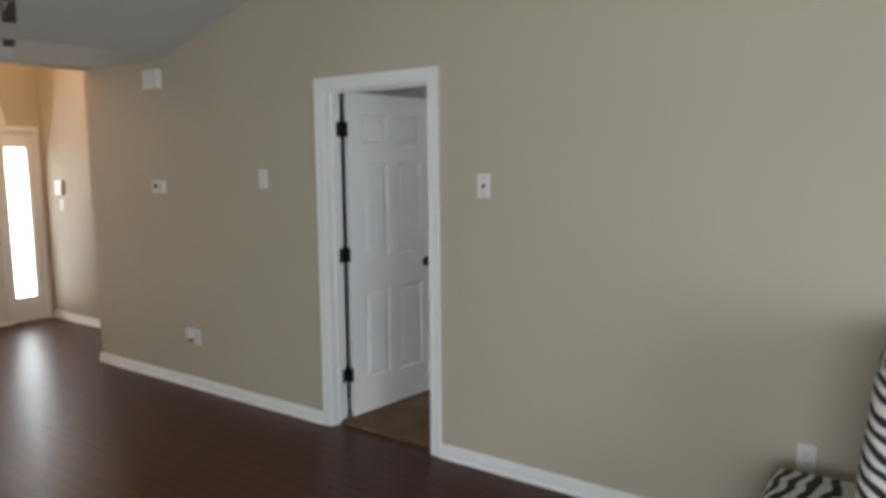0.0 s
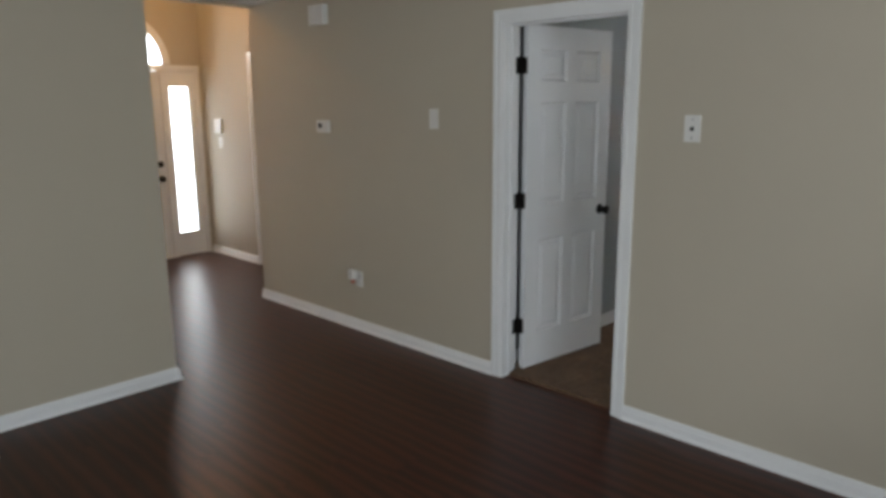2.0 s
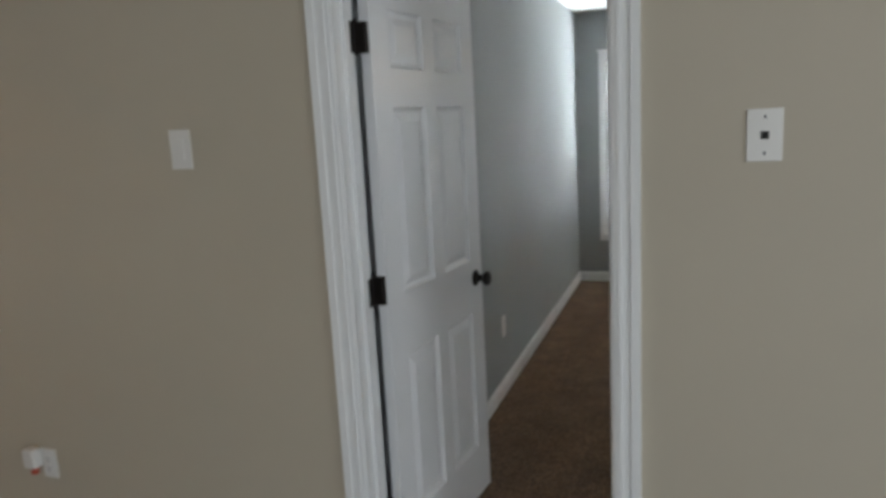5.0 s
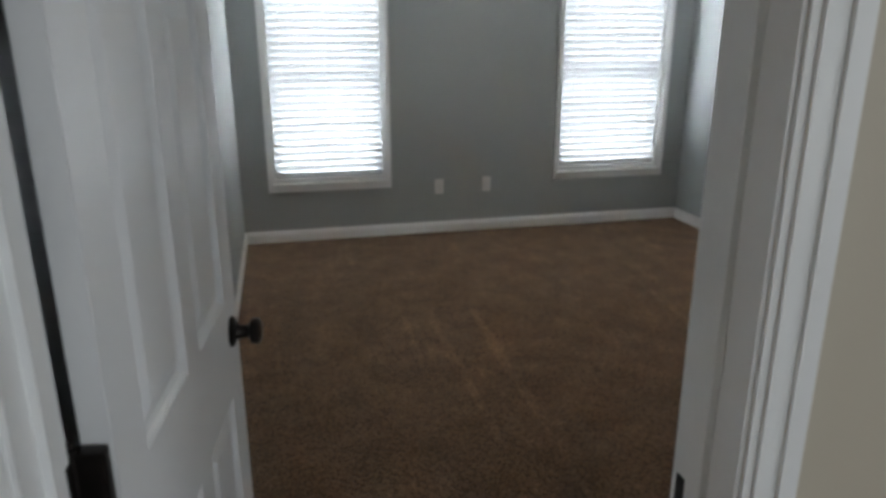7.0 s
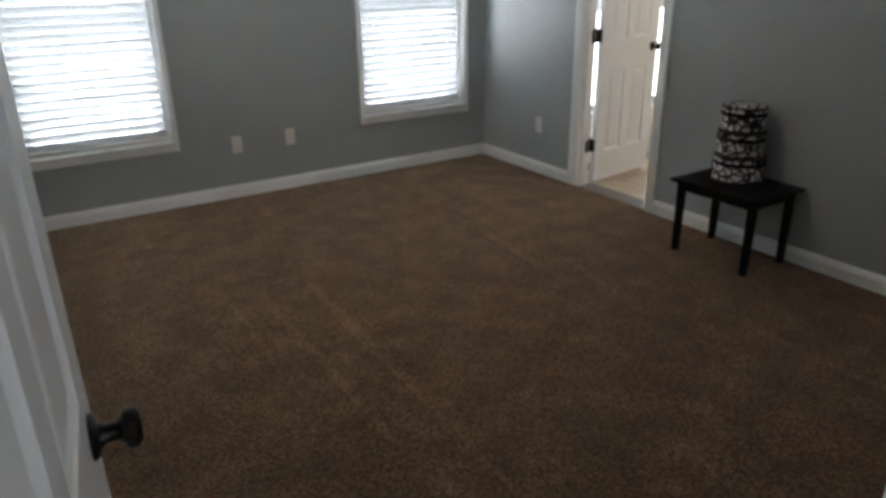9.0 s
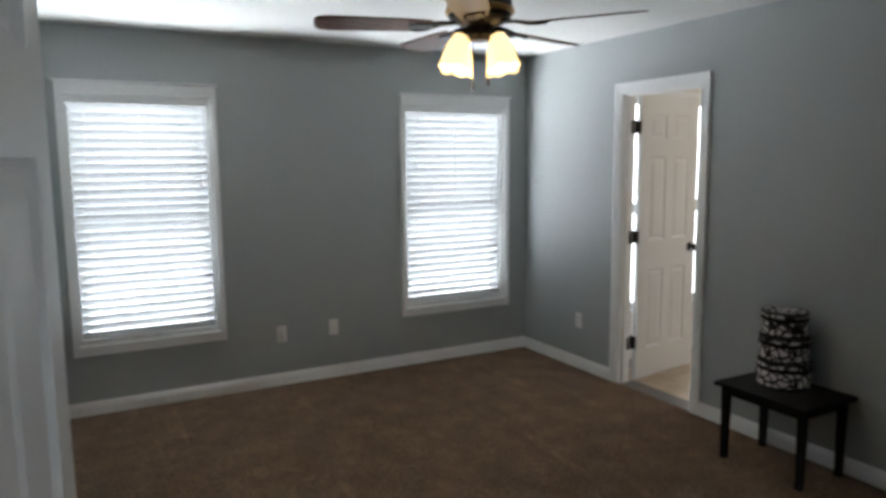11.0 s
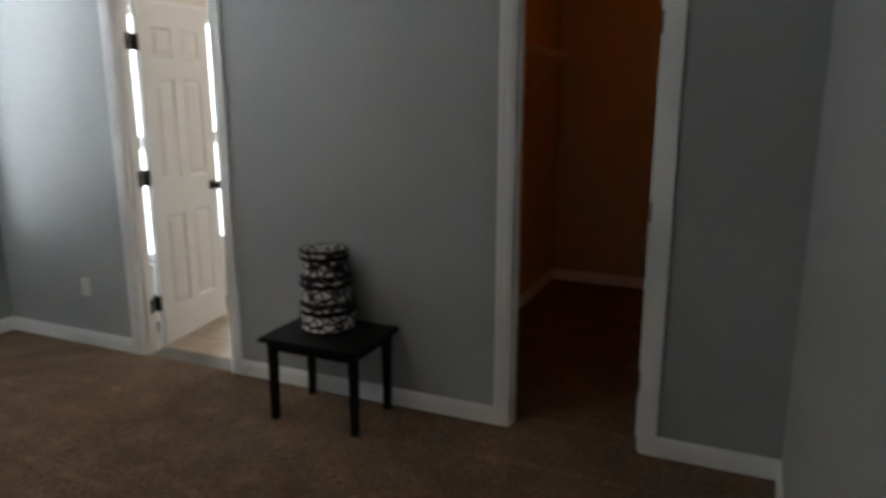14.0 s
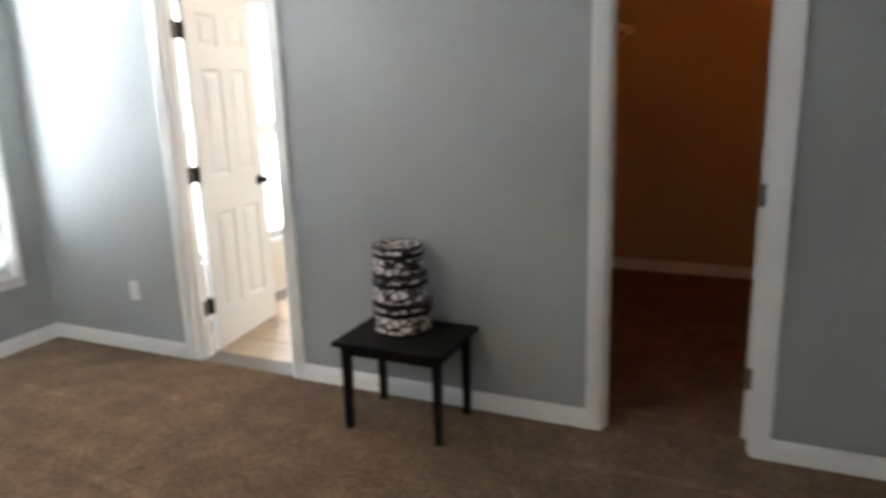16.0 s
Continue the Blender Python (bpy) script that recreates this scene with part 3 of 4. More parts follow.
def window_unit(name, a, b, label):
    w = empty(name, 0, 0, 0, 0, label, "window", kind="structure")

    def piece(nm, *boxes, mat_=WHITE, bevel=0.0):
        bm = bmesh.new()
        for q in boxes:
            box(bm, *q, bevel)
        return part(nm, bm, mat_, w)

    piece("window_frame", (a, a + 0.03, NY + 0.03, NY + 0.15, WZ0, WZ1), (b - 0.03, b, NY + 0.03, NY + 0.15, WZ0, WZ1), (a + 0.03, b - 0.03, NY + 0.03, NY + 0.15, WZ1 - 0.03, WZ1), (a + 0.03, b - 0.03, NY + 0.03, NY + 0.15, WZ0, WZ0 + 0.03))
    piece("window_casing", (a - 0.032, a, NY - 0.016, NY, WZ0 - 0.050, WZ1 + 0.075), (a - 0.032, a - 0.014, NY - 0.022, NY - 0.016, WZ0 - 0.050, WZ1 + 0.075))
    piece("window_casing", (b, b + 0.032, NY - 0.016, NY, WZ0 - 0.050, WZ1 + 0.075), (b + 0.014, b + 0.032, NY - 0.022, NY - 0.016, WZ0 - 0.050, WZ1 + 0.075))
    piece("window_casing", (a, b, NY - 0.016, NY, WZ1, WZ1 + 0.074), (a - 0.045, b + 0.045, NY - 0.03, NY, WZ1 + 0.0755, WZ1 + 0.086))
    piece("window_sill", (a, b, NY - 0.03, NY + 0.05, WZ0 - 0.002, WZ0 + 0.014), (a, b, NY - 0.016, NY, WZ0 - 0.050, WZ0 - 0.002))
    piece("jamb_lining", (a, a + 0.008, NY, NY + 0.03, WZ0, WZ1), (b - 0.008, b, NY, NY + 0.03, WZ0, WZ1), (a + 0.008, b - 0.008, NY, NY + 0.03, WZ1 - 0.008, WZ1))
    mz = 1.245
    for z0, z1, yy in ((WZ0 + 0.03, mz, NY + 0.085), (mz - 0.03, WZ1 - 0.03, NY + 0.115)):
        piece("sash", (a + 0.03, a + 0.07, yy, yy + 0.03, z0, z1), (b - 0.07, b - 0.03, yy, yy + 0.03, z0, z1), (a + 0.07, b - 0.07, yy, yy + 0.03, z0, z0 + 0.04), (a + 0.07, b - 0.07, yy, yy + 0.03, z1 - 0.04, z1))
        p = piece("pane", (a + 0.07, b - 0.07, yy + 0.012, yy + 0.018, z0 + 0.04, z1 - 0.04), mat_=GLASS)
        p.visible_shadow = False
    return w


def blind(name, a, b):
    w = empty(name, 0, 0, 0, 0, "white slatted blind lowered with its slats half open in the window", "window blind", "bedroom window blinds")
    bm = bmesh.new()
    box(bm, a + 0.012, b - 0.012, NY + 0.012, NY + 0.068, WZ1 - 0.05, WZ1 - 0.009, 0.003)
    part("headrail", bm, WHITE, w)
    bm = bmesh.new()
    box(bm, a + 0.014, b - 0.014, NY + 0.018, NY + 0.062, WZ0 + 0.030, WZ0 + 0.046, 0.004)
    part("bottom_rail", bm, WHITE, w)
    n = 28
    bm = bmesh.new()
    ring = []
    for k in range(5):
        u = (k - 2) / 2
        ring.append((u * 0.0295, 0.0035 * (1 - u * u)))
    L = (b - a) / 2 - 0.014
    pts = [[bm.verts.new((sx, u, h)) for u, h in ring] + [bm.verts.new((sx, u, h - 0.0025)) for u, h in ring[::-1]] for sx in (-L, L)]
    for i in range(10):
        bm.faces.new((pts[0][i], pts[0][(i + 1) % 10], pts[1][(i + 1) % 10], pts[1][i]))
    bm.faces.new(pts[0][::-1])
    bm.faces.new(pts[1])
    me = mesh_from("slat", bm, SLAT, True)
    for i in range(n):
        s = new("slat", me)
        s.parent = w
        z = WZ0 + 0.07 + (WZ1 - 0.075 - WZ0 - 0.07) * i / (n - 1)
        s.matrix_local = pose((a + b) / 2, NY + 0.04, z, TILT + random.uniform(-1.5, 1.5), random.uniform(-0.1, 0.1), 0)
    for x in (a + 0.12, (a + b) / 2, b - 0.12):
        bm = bmesh.new()
        tube(bm, [(x, NY + 0.018, WZ0 + 0.04), (x, NY + 0.018, WZ1 - 0.05)], 0.0012, 5)
        part("ladder_cord", bm, PLASTIC, w)
    bm = bmesh.new()
    tube(bm, [(b - 0.07, NY + 0.004, WZ1 - 0.05), (b - 0.068, NY + 0.003, WZ1 - 0.55)], 0.0016, 6)
    lathe(bm, [(0.003, 0), (0.007, 0.006), (0.007, 0.022), (0.003, 0.034)], 10, pose(b - 0.068, NY + 0.003, WZ1 - 0.585))
    part("pull_cord", bm, PLASTIC, w, smooth=True)
    return w


window_unit("window_1", *W1, "tall white double-hung window behind a blind")
window_unit("window_2", *W2, "tall white double-hung window behind a blind")
blind("window_blind", *W1)
blind("window_blind", *W2)

# bathroom window
w = empty("window_bath", 0, 0, 0, 0, "bright twin double-hung bathroom window", "window", kind="structure")
a, b, z0, z1 = BW
m = (a + b) / 2
for p0, p1 in ((a, m - 0.03), (m + 0.03, b)):
    for q0, q1 in ((z0, 1.22), (1.22, z1)):
        bm = bmesh.new()
        for bx in ((p0, p0 + 0.04, 4.05, 4.09, q0, q1), (p1 - 0.04, p1, 4.05, 4.09, q0, q1), (p0 + 0.04, p1 - 0.04, 4.05, 4.09, q0, q0 + 0.045), (p0 + 0.04, p1 - 0.04, 4.05, 4.09, q1 - 0.045, q1)):
            box(bm, *bx)
        part("sash", bm, WHITE, w)
        bm = bmesh.new()
        box(bm, p0 + 0.04, p1 - 0.04, 4.066, 4.072, q0 + 0.045, q1 - 0.045)
        part("pane", bm, GLASS, w).visible_shadow = False
bm = bmesh.new()
box(bm, m - 0.03, m + 0.03, 4.04, 4.1, z0, z1)
part("mullion", bm, WHITE, w)
bm = bmesh.new()
for bx in ((a - 0.06, a, 3.984, 4.0, z0 - 0.06, z1 + 0.06), (b, b + 0.06, 3.984, 4.0, z0 - 0.06, z1 + 0.06), (a, b, 3.984, 4.0, z1, z1 + 0.06), (a, b, 3.97, 4.05, z0 - 0.03, z0)):
    box(bm, *bx)
part("window_casing", bm, WHITE, w)

# ---- front entrance ----
FX, FY = -4.70, -0.062
ent = empty("front_entrance", FX, FY, 0, 0, "white front door unit with sidelights", "door frame", kind="structure")


def ent_piece(nm, *boxes, mat_=WHITE, par=None, lab=""):
    bm = bmesh.new()
    for q in boxes:
        box(bm, *q)
    return part(nm, bm, mat_, par or ent, lab)


ent_piece("head", (-0.1, 0.018, -1.09, 0.69, 1.975, 2.03))
for y0, y1 in ((0.262, 0.30), (-0.70, -0.662), (0.65, 0.69), (-1.09, -1.05)):
    ent_piece("post", (-0.1, 0.012, y0, y1, 0, 1.975))
for s0, s1 in ((0.30, 0.65), (-1.05, -0.70)):
    g0, g1 = s0 + 0.056, s1 - 0.082
    sl = ent_piece("sidelight", (-0.06, -0.015, s0, g0, 0.0, 1.975), (-0.06, -0.015, g1, s1, 0.0, 1.975), (-0.06, -0.015, g0, g1, 0.0, 0.258), (-0.06, -0.015, g0, g1, 1.81, 1.975))
    ent_piece("glazing_bead", (-0.014, -0.008, g0 - 0.02, g0, 0.238, 1.83), (-0.014, -0.008, g1, g1 + 0.02, 0.238, 1.83), (-0.014, -0.008, g0, g1, 0.238, 0.258), (-0.014, -0.008, g0, g1, 1.81, 1.83), par=sl)
    ent_piece("pane", (-0.042, -0.036, g0, g1, 0.258, 1.81), mat_=GLASS, par=sl).visible_shadow = False
ent_piece("threshold", (-0.1, 0.04, -0.70, 0.30, 0, 0.02), mat_=WHITE)
# arched transom with radial bars
bm = bmesh.new()
N = 32
rings = []
for rad in (AR - 0.03, AR + 0.045):
    for x in (-0.06, 0.014):
        rings.append([bm.verts.new((x, AC - FY + rad * math.cos(math.pi * i / N), AZ + rad * math.sin(math.pi * i / N))) for i in range(N + 1)])
for p, q in ((0, 1), (1, 3), (3, 2), (2, 0)):
    for i in range(N):
        bm.faces.new((rings[p][i], rings[p][i + 1], rings[q][i + 1], rings[q][i]))
part("arch_frame", bm, WHITE, ent)
for ang in (45, 90, 135):
    bm = bmesh.new()
    tube(bm, [(-0.03, AC - FY + r * math.cos(radians(ang)), AZ + r * math.sin(radians(ang))) for r in (0.1, AR - 0.03)], 0.008, 6)
    part("muntin", bm, WHITE, ent)
bm = bmesh.new()
tube(bm, [(-0.03, AC - FY + 0.11 * math.cos(math.pi * i / 12), AZ + 0.11 * math.sin(math.pi * i / 12)) for i in range(13)], 0.008, 6)
part("muntin", bm, WHITE, ent)
backdrop("backdrop_front", [(-6.5, -6.48, -3.5, 3.0, -0.2, 4.0)])

fd = empty("front_door", FX - 0.03, FY + 0.258, 0.015, -90, "white panelled front door, closed, with bronze hardware", "door")
bm = bmesh.new()
box(bm, 0, 0.912, -0.022, 0.022, 0, 1.955, 0.002)
part("leaf", bm, DOORW, fd)
for a, b in ((0.13, 0.33), (0.45, 1.05), (1.26, 1.8)):
    for c0, c1 in ((0.12, 0.42), (0.5, 0.8)):
        pn = raised_panel(c0, c1, 1.955 - b, 1.955 - a, 0.031, 1)
        part("panel", pn, DOORW, fd)
bm = bmesh.new()
lathe(bm, [(0.034, 0), (0.034, 0.006), (0.028, 0.014), (0.02, 0.016), (0.018, 0.024), (0.004, 0.026)], 24, Matrix.Translation((0.06, 0.022, 0.995)) @ Matrix.Rotation(radians(-90), 4, "X"))
part("deadbolt", bm, BRONZE, fd, "dark bronze deadbolt", smooth=True)
k = part("knob", knob_mesh(0.022, 1), BRONZE, fd, "dark bronze round knob", smooth=True)
k.location = (0.065, 0, 0.842)

# ---- plates and devices on the walls ----


def plate(name, x, y, z, rz, w, h, style, label, category):
    """A cover plate; local +y stands out of the wall."""
    p = empty(name, x, y, z, rz, label, category)
    bm = bmesh.new()
    box(bm, -w / 2, w / 2, 0, 0.006, -h / 2, h / 2, 0.0025)
    part("cover", bm, PLASTIC, p)
    if style == "outlet":
        for dz in (-0.02, 0.02):
            bm = bmesh.new()
            lathe(bm, [(0.0165, 0), (0.0165, 0.0025), (0.015, 0.003)], 20, Matrix.Translation((0, 0.0055, dz)) @ Matrix.Rotation(radians(-90), 4, "X"))
            r = part("receptacle", bm, PLASTIC, p, smooth=True)
            bm = bmesh.new()
            for sx in (-0.006, 0.006):
                box(bm, sx - 0.001, sx + 0.001, 0.0085, 0.0092, dz - 0.001, dz + 0.007)
            lathe(bm, [(0.0025, 0), (0.0025, 0.0008)], 10, Matrix.Translation((0, 0.0085, dz - 0.008)) @ Matrix.Rotation(radians(-90), 4, "X"))
            part("slots", bm, DARK, r)
    elif style == "jack":
        bm = bmesh.new()
        box(bm, -0.009, 0.009, 0.0055, 0.0072, -0.009, 0.009)
        part("jack", bm, DARK, p, "dark square jack")
        for dz in (-0.042, 0.042):
            bm = bmesh.new()
            lathe(bm, [(0.0035, 0), (0.003, 0.0015)], 10, Matrix.Translation((0, 0.006, dz)) @ Matrix.Rotation(radians(-90), 4, "X"))
            part("screw", bm, STEEL, p)
    elif style == "switch":
        bm = bmesh.new()
        box(bm, -0.0155, 0.0155, 0.005, 0.009, -0.033, 0.033, 0.002)
        part("rocker", bm, PLASTIC, p)
    return p


ol = "white plastic double outlet on the {} wall"
plate("outlet", -1.262, 0, 0.385, 180, 0.07, 0.115, "outlet", ol.format("beige"), "outlet")
plug = empty("plug_in_freshener", -1.312, -0.008, 0.408, 180, "white plug-in air freshener with a red tip in the outlet", "air freshener")
bm = bmesh.new()
box(bm, -0.028, 0.028, 0, 0.045, -0.03, 0.045, 0.01)
part("body", bm, PLASTIC, plug)
bm = bmesh.new()
lathe(bm, [(0.012, 0), (0.014, 0.01), (0.012, 0.025)], 14, pose(-0.012, 0.03, -0.052))
part("bottle", bm, RED, plug, smooth=True)
plate("outlet", 2.69, 0, 0.43, 180, 0.07, 0.115, "outlet", ol.format("beige"), "outlet")
plate("outlet", -1.34, -2.6, 0.33, -90, 0.07, 0.115, "outlet", ol.format("beige"), "outlet")
plate("wall_plate", 1.168, 0, 1.505, 180, 0.078, 0.122, "jack", "white wall plate with a dark square jack", "wall plate")
plate("light_switch", -0.489, 0, 1.531, 180, 0.078, 0.122, "switch", "white rocker light switch on the beige wall", "light switch")
plate("outlet", 1.513, NY, 0.392, 180, 0.07, 0.118, "outlet", ol.format("grey"), "outlet")
plate("cable_plate", 1.902, NY, 0.396, 180, 0.07, 0.118, "switch", "white blank cable plate on the grey wall", "wall plate")
plate("outlet", EX, 4.002, 0.39, 90, 0.07, 0.115, "outlet", ol.format("grey"), "outlet")
plate("outlet", 0, 1.915, 0.41, -90, 0.07, 0.115, "outlet", ol.format("grey"), "outlet")
plate("light_switch", -4.37, 0.66, 1.225, 180, 0.075, 0.118, "switch", "white light switch below the alarm keypad", "light switch")

th = empty("thermostat", -1.612, 0, 1.466, 180, "white wall thermostat with a small dark display", "thermostat")
bm = bmesh.new()
box(bm, -0.068, 0.068, 0, 0.026, -0.045, 0.045, 0.006)
part("body", bm, PLASTIC, th)
bm = bmesh.new()
box(bm, 0.0, 0.042, 0.0255, 0.0275, -0.012, 0.022, 0.0006)
part("display", bm, DARK, th, "dark display window")
ch = empty("door_chime", -1.608, 0, 2.234, 180, "white box door chime high on the wall", "door chime")
bm = bmesh.new()
box(bm, -0.085, 0.085, 0, 0.05, -0.068, 0.068, 0.006)
part("body", bm, PLASTIC, ch)
bm = bmesh.new()
for i in range(5):
    box(bm, -0.05 + i * 0.022, -0.038 + i * 0.022, 0.049, 0.0515, -0.05, 0.05)
part("grille", bm, PLASTIC, ch)
kp = empty("alarm_keypad", -4.37, 0.66, 1.40, 180, "white alarm keypad with a flip cover", "keypad")
bm = bmesh.new()
box(bm, -0.07, 0.07, 0, 0.03, -0.075, 0.075, 0.008)
part("body", bm, PLASTIC, kp)
bm = bmesh.new()
box(bm, -0.06, 0.06, 0.029, 0.034, -0.066, 0.02, 0.002)
part("cover", bm, PLASTIC, kp)

# ---- living room: zebra chair, ceiling registers ----
chair = empty("accent_chair", 2.925, -0.45, 0, 0, "zebra print upholstered armless chair against the beige wall", "chair")


def cushion(x0, x1, y0, y1, z0, z1, r, lean=0.0):
    bm = bmesh.new()
    box(bm, x0, x1, y0, y1, z0, z1)
    bmesh.ops.bevel(bm, geom=bm.edges[:], offset=r, segments=5, affect="EDGES", profile=0.5)
    bmesh.ops.subdivide_edges(bm, edges=bm.edges[:], cuts=1, use_grid_fill=True)
    for q in bm.verts:
        n = noise.noise(q.co * 5.0)
        q.co += Vector((n, n * 0.5, n)) * 0.006
        q.co.x += lean * (q.co.z - z0)
    return bm


part("seat", cushion(-0.34, 0.3, -0.34, 0.33, 0.17, 0.435, 0.06), ZEBRA, chair, smooth=True)
part("backrest", cushion(-0.035, 0.19, -0.34, 0.33, 0.40, 1.05, 0.055, 0.08), ZEBRA, chair, smooth=True)
for lx, ly in ((-0.28, -0.28), (-0.28, 0.27), (0.25, -0.28), (0.25, 0.27)):
    bm = bmesh.new()
    lathe(bm, [(0.015, 0), (0.018, 0.01), (0.026, 0.17), (0.026, 0.185)], 12, pose(lx, ly, 0))
    part("leg", bm, BLACK, chair, smooth=True)
SL = math.degrees(math.atan2(1.09, 3.78))
for x, y, z, ry, rz in ((-1.67, -0.94, 2.38, 0, -24), (-1.17, -1.154, 2.469, -SL, -24)):
    v = empty("ceiling_register", x, y, z, 0, "small brown slotted air register in the ceiling", "air vent", "ceiling registers")
    v.matrix_world = pose(x, y, z, 0, ry, rz)
    bm = bmesh.new()
    for q in ((-0.13, 0.13, -0.035, -0.025, -0.008, 0), (-0.13, 0.13, 0.025, 0.035, -0.008, 0), (-0.13, -0.12, -0.025, 0.025, -0.008, 0), (0.12, 0.13, -0.025, 0.025, -0.008, 0), (-0.12, 0.12, -0.025, 0.025, -0.0015, 0)):
        box(bm, *q)
    part("frame", bm, BROWNVENT, v)
    for i in range(8):
        bm = bmesh.new()
        box(bm, -0.012, 0.012, -0.025, 0.025, -0.001, 0.001, 0, pose(-0.105 + i * 0.03, 0, -0.003, 0, 35, 0))
        part("slat", bm, BROWNVENT, v)

# ---- bedroom: table, boxes, fan ----
table = empty("side_table", 3.395, 2.106, CZ, 0, "small black painted wooden side table on the carpet", "table")
bm = bmesh.new()
box(bm, -0.205, 0.205, -0.265, 0.265, 0.398, 0.418, 0.004)
part("tabletop", bm, BLACK, table)
for q in ((-0.165, 0.165, -0.228, -0.212), (-0.165, 0.165, 0.212, 0.228), (-0.172, -0.156, -0.21, 0.21), (0.156, 0.172, -0.21, 0.21)):
    bm = bmesh.new()
    box(bm, *q, 0.354, 0.398)
    part("apron", bm, BLACK, table)
for sx in (-1, 1):
    for sy in (-1, 1):
        bm = bmesh.new()
        box(bm, sx * 0.155 - 0.019, sx * 0.155 + 0.019, sy * 0.22 - 0.019, sy * 0.22 + 0.019, 0, 0.398, 0.003)
        for q in bm.verts:
            f = 0.8 + 0.2 * min(1, q.co.z / 0.398)
            q.co.x, q.co.y = sx * 0.155 + (q.co.x - sx * 0.155) * f, sy * 0.22 + (q.co.y - sy * 0.22) * f
        part("leg", bm, BLACK, table)

zb = CZ + 0.419
for i, (rad, h) in enumerate(((0.130, 0.136), (0.120, 0.128), (0.110, 0.128))):
    hb = empty("hat_box", 3.455 - 0.003 * i, 2.150 + 0.004 * i, zb, 25 * i, ("large" if i == 0 else "middle-sized" if i == 1 else "small") + " round floral print hat box in a stack on the table", "hat box", "stacked hat boxes")
    bm = bmesh.new()
    lathe(bm, [(rad - 0.006, 0), (rad - 0.003, 0.004), (rad - 0.003, h - 0.02), (rad - 0.006, h - 0.015)], 40)
    part("body", bm, FLORAL, hb, smooth=True)
    bm = bmesh.new()
    lathe(bm, [(rad + 0.0005, h - 0.038), (rad + 0.001, h - 0.036), (rad + 0.001, h - 0.006), (rad - 0.006, h)], 40)
    part("lid", bm, FLORAL, hb, smooth=True)
    for z0, z1, out in ((h - 0.046, h - 0.026, 0.0045), (h - 0.009, h + 0.0005, 0.003), (0.0, 0.012, 0.0015)):
        bm = bmesh.new()
        lathe(bm, [(rad + out - 0.002, z0), (rad + out, z0 + 0.002), (rad + out, z1 - 0.002), (rad + out - 0.002, z1), (rad - 0.008, z1), (rad - 0.008, z0)], 40)
        part("trim_band", bm, BLACK, hb, "black ribbon trim", smooth=True)
    bm = bmesh.new()
    tube(bm, [((rad + 0.006) * math.cos(a), (rad + 0.006) * math.sin(a), h * 0.62 - 0.045 * math.sin(j / 12 * math.pi)) for j, a in ((j, 2.4 + 1.5 * j / 12) for j in range(13))], 0.004, 6)
    part("cord_handle", bm, BLACK, hb, "black cord handle", smooth=True)
    zb += h + 0.001

FANX, FANY, FZ = 1.735, 2.37, 2.15
fan = empty("ceiling_fan", FANX, FANY, FZ, 0, "dark bronze ceiling fan with walnut blades and lit glass shades", "ceiling fan")
bm = bmesh.new()
lathe(bm, [(0.07, 0.29), (0.075, 0.262), (0.06, 0.24), (0.03, 0.23), (0.016, 0.225), (0.016, 0.15), (0.05, 0.14), (0.1, 0.125), (0.13, 0.1), (0.135, 0.06), (0.125, 0.03), (0.1, 0.012), (0.06, 0.0), (0.055, -0.02), (0.058, -0.035), (0.045, -0.055), (0.02, -0.062)], 32)
part("motor_housing", bm, BRONZE, fan, smooth=True)
bm = bmesh.new()
lathe(bm, [(0.137, 0.07), (0.14, 0.066), (0.14, 0.05), (0.137, 0.046)], 32)
part("brass_band", bm, material("antique_brass", (0.35, 0.2, 0.07), 0.35, 0.9, var=0.15, scale=30), fan, "antique brass ring", smooth=True)
bladem = bmesh.new()
outline = [(0.2, -0.05), (0.3, -0.062), (0.6, -0.07), (0.645, -0.06), (0.66, -0.03), (0.66, 0.03), (0.645, 0.06), (0.6, 0.07), (0.3, 0.062), (0.2, 0.05)]
up, lo = [bladem.verts.new((x, y, 0.003)) for x, y in outline], [bladem.verts.new((x, y, -0.003)) for x, y in outline]
bladem.faces.new(up)
bladem.faces.new(lo[::-1])
for i in range(10):
    bladem.faces.new((up[i], lo[i], lo[(i + 1) % 10], up[(i + 1) % 10]))
blade_mesh = mesh_from("blade", bladem, BLADE)
bm = bmesh.new()
tube(bm, [(0.1, 0, 0.012), (0.16, 0.012, 0.008), (0.22, 0.03, -0.006), (0.27, 0.035, -0.008)], 0.007, 6)
tube(bm, [(0.1, 0, 0.012), (0.16, -0.012, 0.008), (0.22, -0.03, -0.006), (0.27, -0.035, -0.008)], 0.007, 6)
box(bm, 0.19, 0.29, -0.025, 0.025, -0.008, -0.004, 0.001)
iron_mesh = mesh_from("blade_iron", bm, BRONZE, True)
for i in range(5):
    arm = new("blade_iron", iron_mesh)
    arm.parent = fan
    arm.matrix_local = pose(0, 0, 0, 0, 0, 18 + 72 * i) @ pose(0, 0, 0, 11, 0, 0)
    bl = new("blade", blade_mesh)
    bl.parent = arm
bm = bmesh.new()
SHROWS = [(0.024, 0.0), (0.03, -0.012), (0.044, -0.04), (0.055, -0.075), (0.059, -0.1), (0.065, -0.126), (0.069, -0.138), (0.065, -0.138), (0.055, -0.1), (0.05, -0.07), (0.04, -0.04), (0.022, -0.01)]
lathe(bm, SHROWS, 24)
for q in bm.verts:
    if q.co.z < -0.09:
        q.co.z += 0.006 * math.cos(6 * math.atan2(q.co.y, q.co.x))
shade_mesh = mesh_from("shade", bm, SHADE, True)
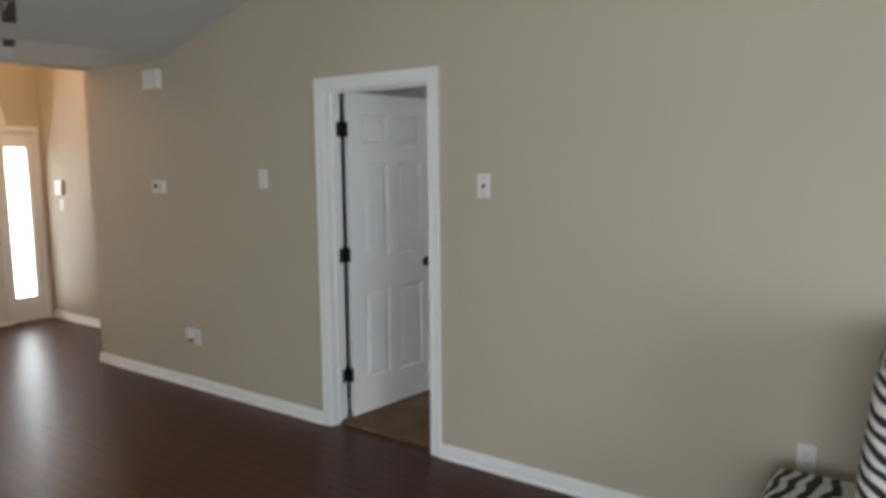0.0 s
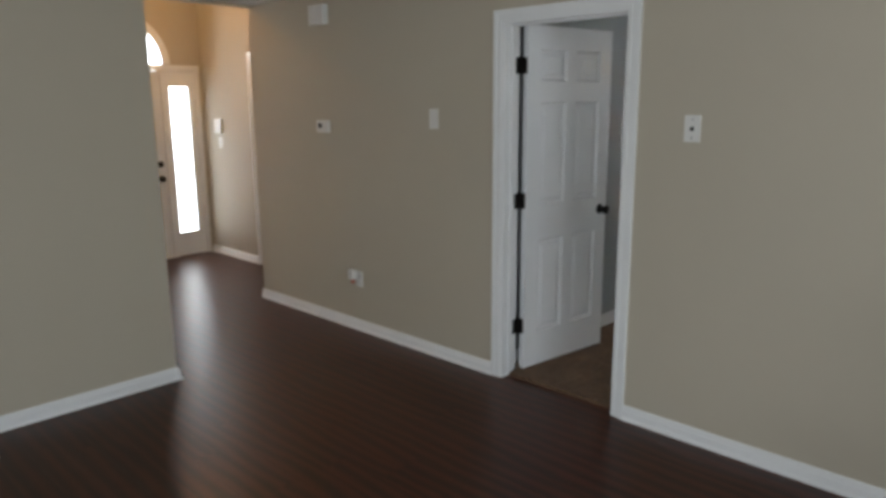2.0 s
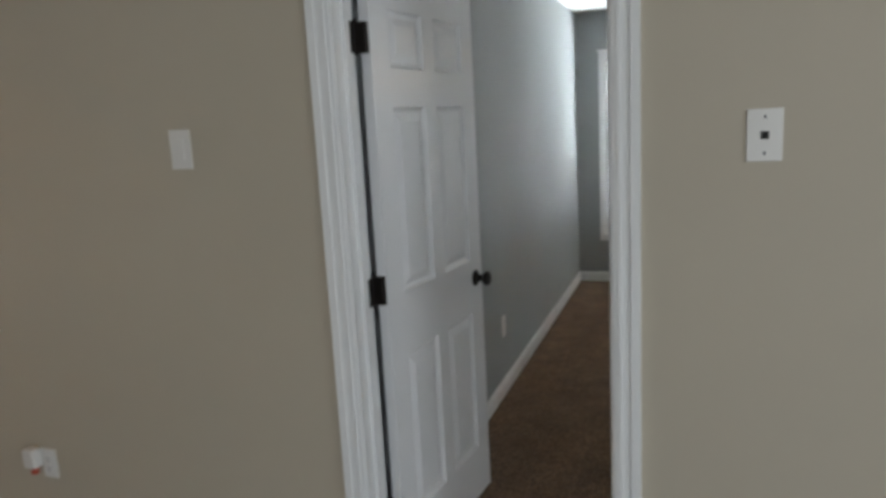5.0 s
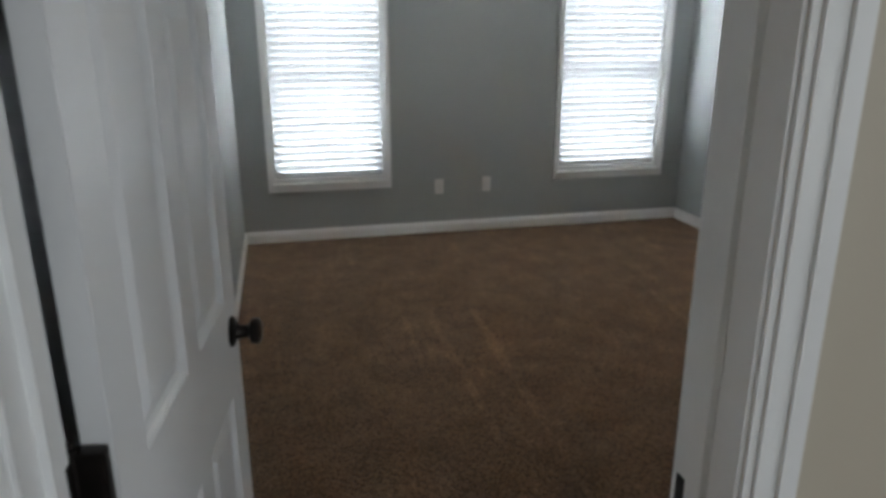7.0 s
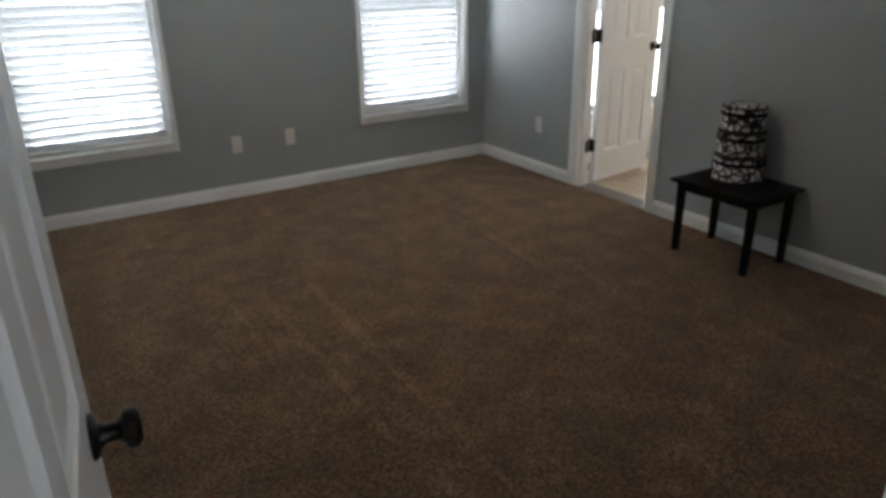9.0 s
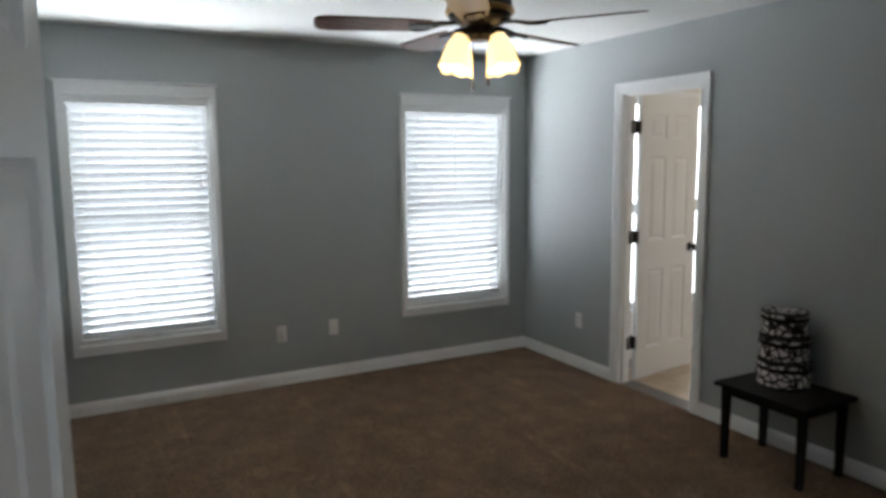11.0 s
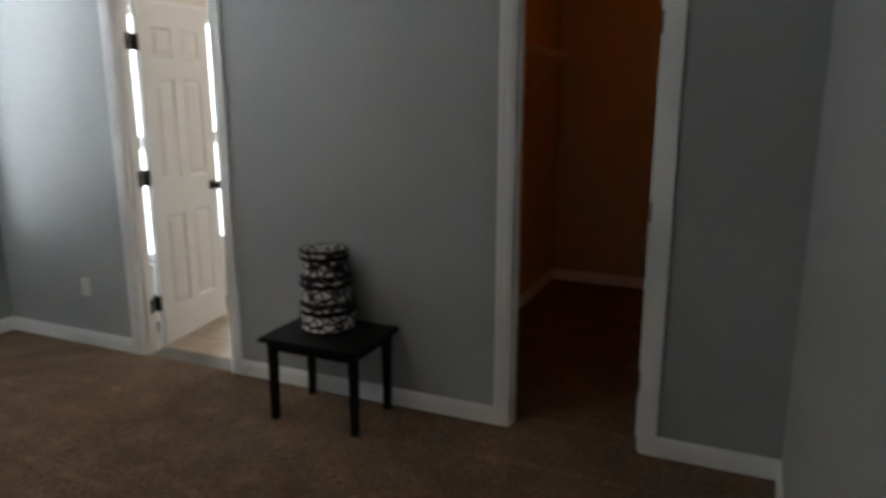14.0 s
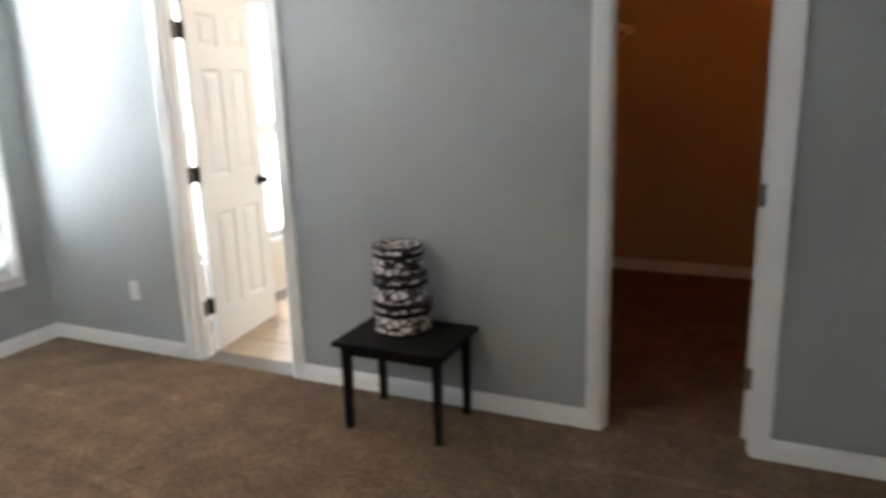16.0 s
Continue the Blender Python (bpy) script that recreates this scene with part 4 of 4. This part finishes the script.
for i in range(4):
    ang = 12.6 + 90 * i
    bm = bmesh.new()
    ca, sa = math.cos(radians(ang)), math.sin(radians(ang))
    tube(bm, [(0.04 * ca, 0.04 * sa, -0.03), (0.07 * ca, 0.07 * sa, -0.022), (0.09 * ca, 0.09 * sa, -0.026), (0.1 * ca, 0.1 * sa, -0.036)], 0.008, 8)
    lathe(bm, [(0.026, 0.012), (0.027, -0.012), (0.022, -0.016)], 16, pose(0.1 * ca, 0.1 * sa, -0.036))
    arm = part("lamp_arm", bm, BRONZE, fan, smooth=True)
    s = new("shade", shade_mesh)
    s["label"] = "glowing frosted bell glass shade"
    s.parent = arm
    s.matrix_local = pose(0.102 * ca, 0.102 * sa, -0.042, 0, -14, ang)
    bulb("fan_bulb", FANX + 0.135 * ca, FANY + 0.135 * sa, FZ - 0.245, P_FAN, (1.0, 0.89, 0.76), 0.03)
for x, y, l in ((-0.02, 0.02, 0.145), (0.035, -0.01, 0.13)):
    bm = bmesh.new()
    tube(bm, [(x, y, -0.05), (x, y, -0.07 - l)], 0.0015, 5)
    lathe(bm, [(0.003, 0), (0.006, -0.008), (0.006, -0.03), (0.003, -0.036)], 10, pose(x, y, -0.07 - l))
    part("pull_chain", bm, BRONZE, fan, smooth=True)

# ---- closet: wire shelf ----
shelf = empty("wire_shelf", 0, 0, 1.8, 0, "white wire closet shelf with a diagonal brace", "shelf")
SX0, SX1, SY0, SY1 = 3.73, 5.4, 1.49, 1.79
bm = bmesh.new()
for y, z in ((SY0, 0), (SY0, -0.03), (SY1 - 0.005, 0), ((SY0 + SY1) / 2, -0.004)):
    tube(bm, [(SX0, y, z), (SX1, y, z)], 0.0035, 6)
part("rail", bm, PLASTIC, shelf)
bm = bmesh.new()
for i in range(63):
    x = SX0 + 0.005 + i * 0.0256
    tube(bm, [(x, SY1 - 0.005, 0.004), (x, SY0, 0.004), (x, SY0 - 0.003, -0.03)], 0.0016, 4)
part("cross_wires", bm, PLASTIC, shelf)
for x in (4.25, 5.2):
    bm = bmesh.new()
    tube(bm, [(x, SY0, -0.03), (x, SY1 + 0.008, -0.31)], 0.005, 6)
    part("brace", bm, PLASTIC, shelf)

# ---- bathroom floor tiles ----
bm = bmesh.new()
box(bm, -0.15, 0.15, -0.15, 0.15, 0, 0.005)
tile_mesh = mesh_from("tile", bm, VINYL)
for i in range(8):
    for j in range(6):
        t = new("tile", tile_mesh)
        t.parent = floor_bath
        t.location = (XF + 0.01 + 0.152 + i * 0.305, 2.0 + 0.152 + j * 0.305, 0.003)
bm = bmesh.new()
box(bm, EX + 0.008, XF + 0.06, B0 + 0.013, B1 - 0.013, 0.0, 0.013, 0.004)
tagged(part("door_threshold", bm, STONE), "grey stone threshold in the bathroom doorway", "threshold", kind="structure")

# ---- oak planks ----
PW, PL = 0.127, 1.25
plank_cache = {}


def plank_mesh(length):
    key = round(length, 3)
    if key not in plank_cache:
        bm = bmesh.new()
        h, c = 0.012, 0.00025
        a, b = length / 2 - 0.0001, PW / 2 - 0.0001
        lo_ = [bm.verts.new((sx * a, sy * b, -h)) for sx, sy in ((-1, -1), (1, -1), (1, 1), (-1, 1))]
        mi = [bm.verts.new((sx * a, sy * b, -c)) for sx, sy in ((-1, -1), (1, -1), (1, 1), (-1, 1))]
        up_ = [bm.verts.new((sx * (a - c), sy * (b - c), 0)) for sx, sy in ((-1, -1), (1, -1), (1, 1), (-1, 1))]
        for p, q in ((lo_, mi), (mi, up_)):
            for i in range(4):
                bm.faces.new((p[i], p[(i + 1) % 4], q[(i + 1) % 4], q[i]))
        bm.faces.new(up_)
        plank_cache[key] = mesh_from("plank", bm, OAK)
    return plank_cache[key]


rest = bmesh.new()
row = 0
y = 0.0
while y > -6.5:
    x = -4.83 - random.choice((0.0, 0.25, 0.5, 0.75, 1.0))
    while x < 6.0:
        x0, x1 = max(x, -4.83), min(x + PL, 6.0)
        if x1 - x0 > 0.02:
            if y > -2.9 and x0 < 2.9:
                p = new("plank", plank_mesh(x1 - x0))
                p.parent = floor_wood
                p.location = ((x0 + x1) / 2, y - PW / 2, 0)
            else:
                box(rest, x0 + 0.0003, x1 - 0.0003, y - PW + 0.0003, y - 0.0003, -0.012, 0)
        x += PL
    y -= PW
for i in range(6):
    box(rest, -4.83, -2.575, i * PW + 0.0006, min((i + 1) * PW - 0.0006, 0.66), -0.012, 0)
box(rest, D0, D1, 0.0006, 0.054, -0.012, 0)
box(rest, HA, HB, 0.66, 0.78, -0.012, 0)
box(rest, -4.0, -2.455, 0.78, 1.9, -0.012, 0)
r = part("planks", rest, OAK, floor_wood)
r["kind"] = "stuff"
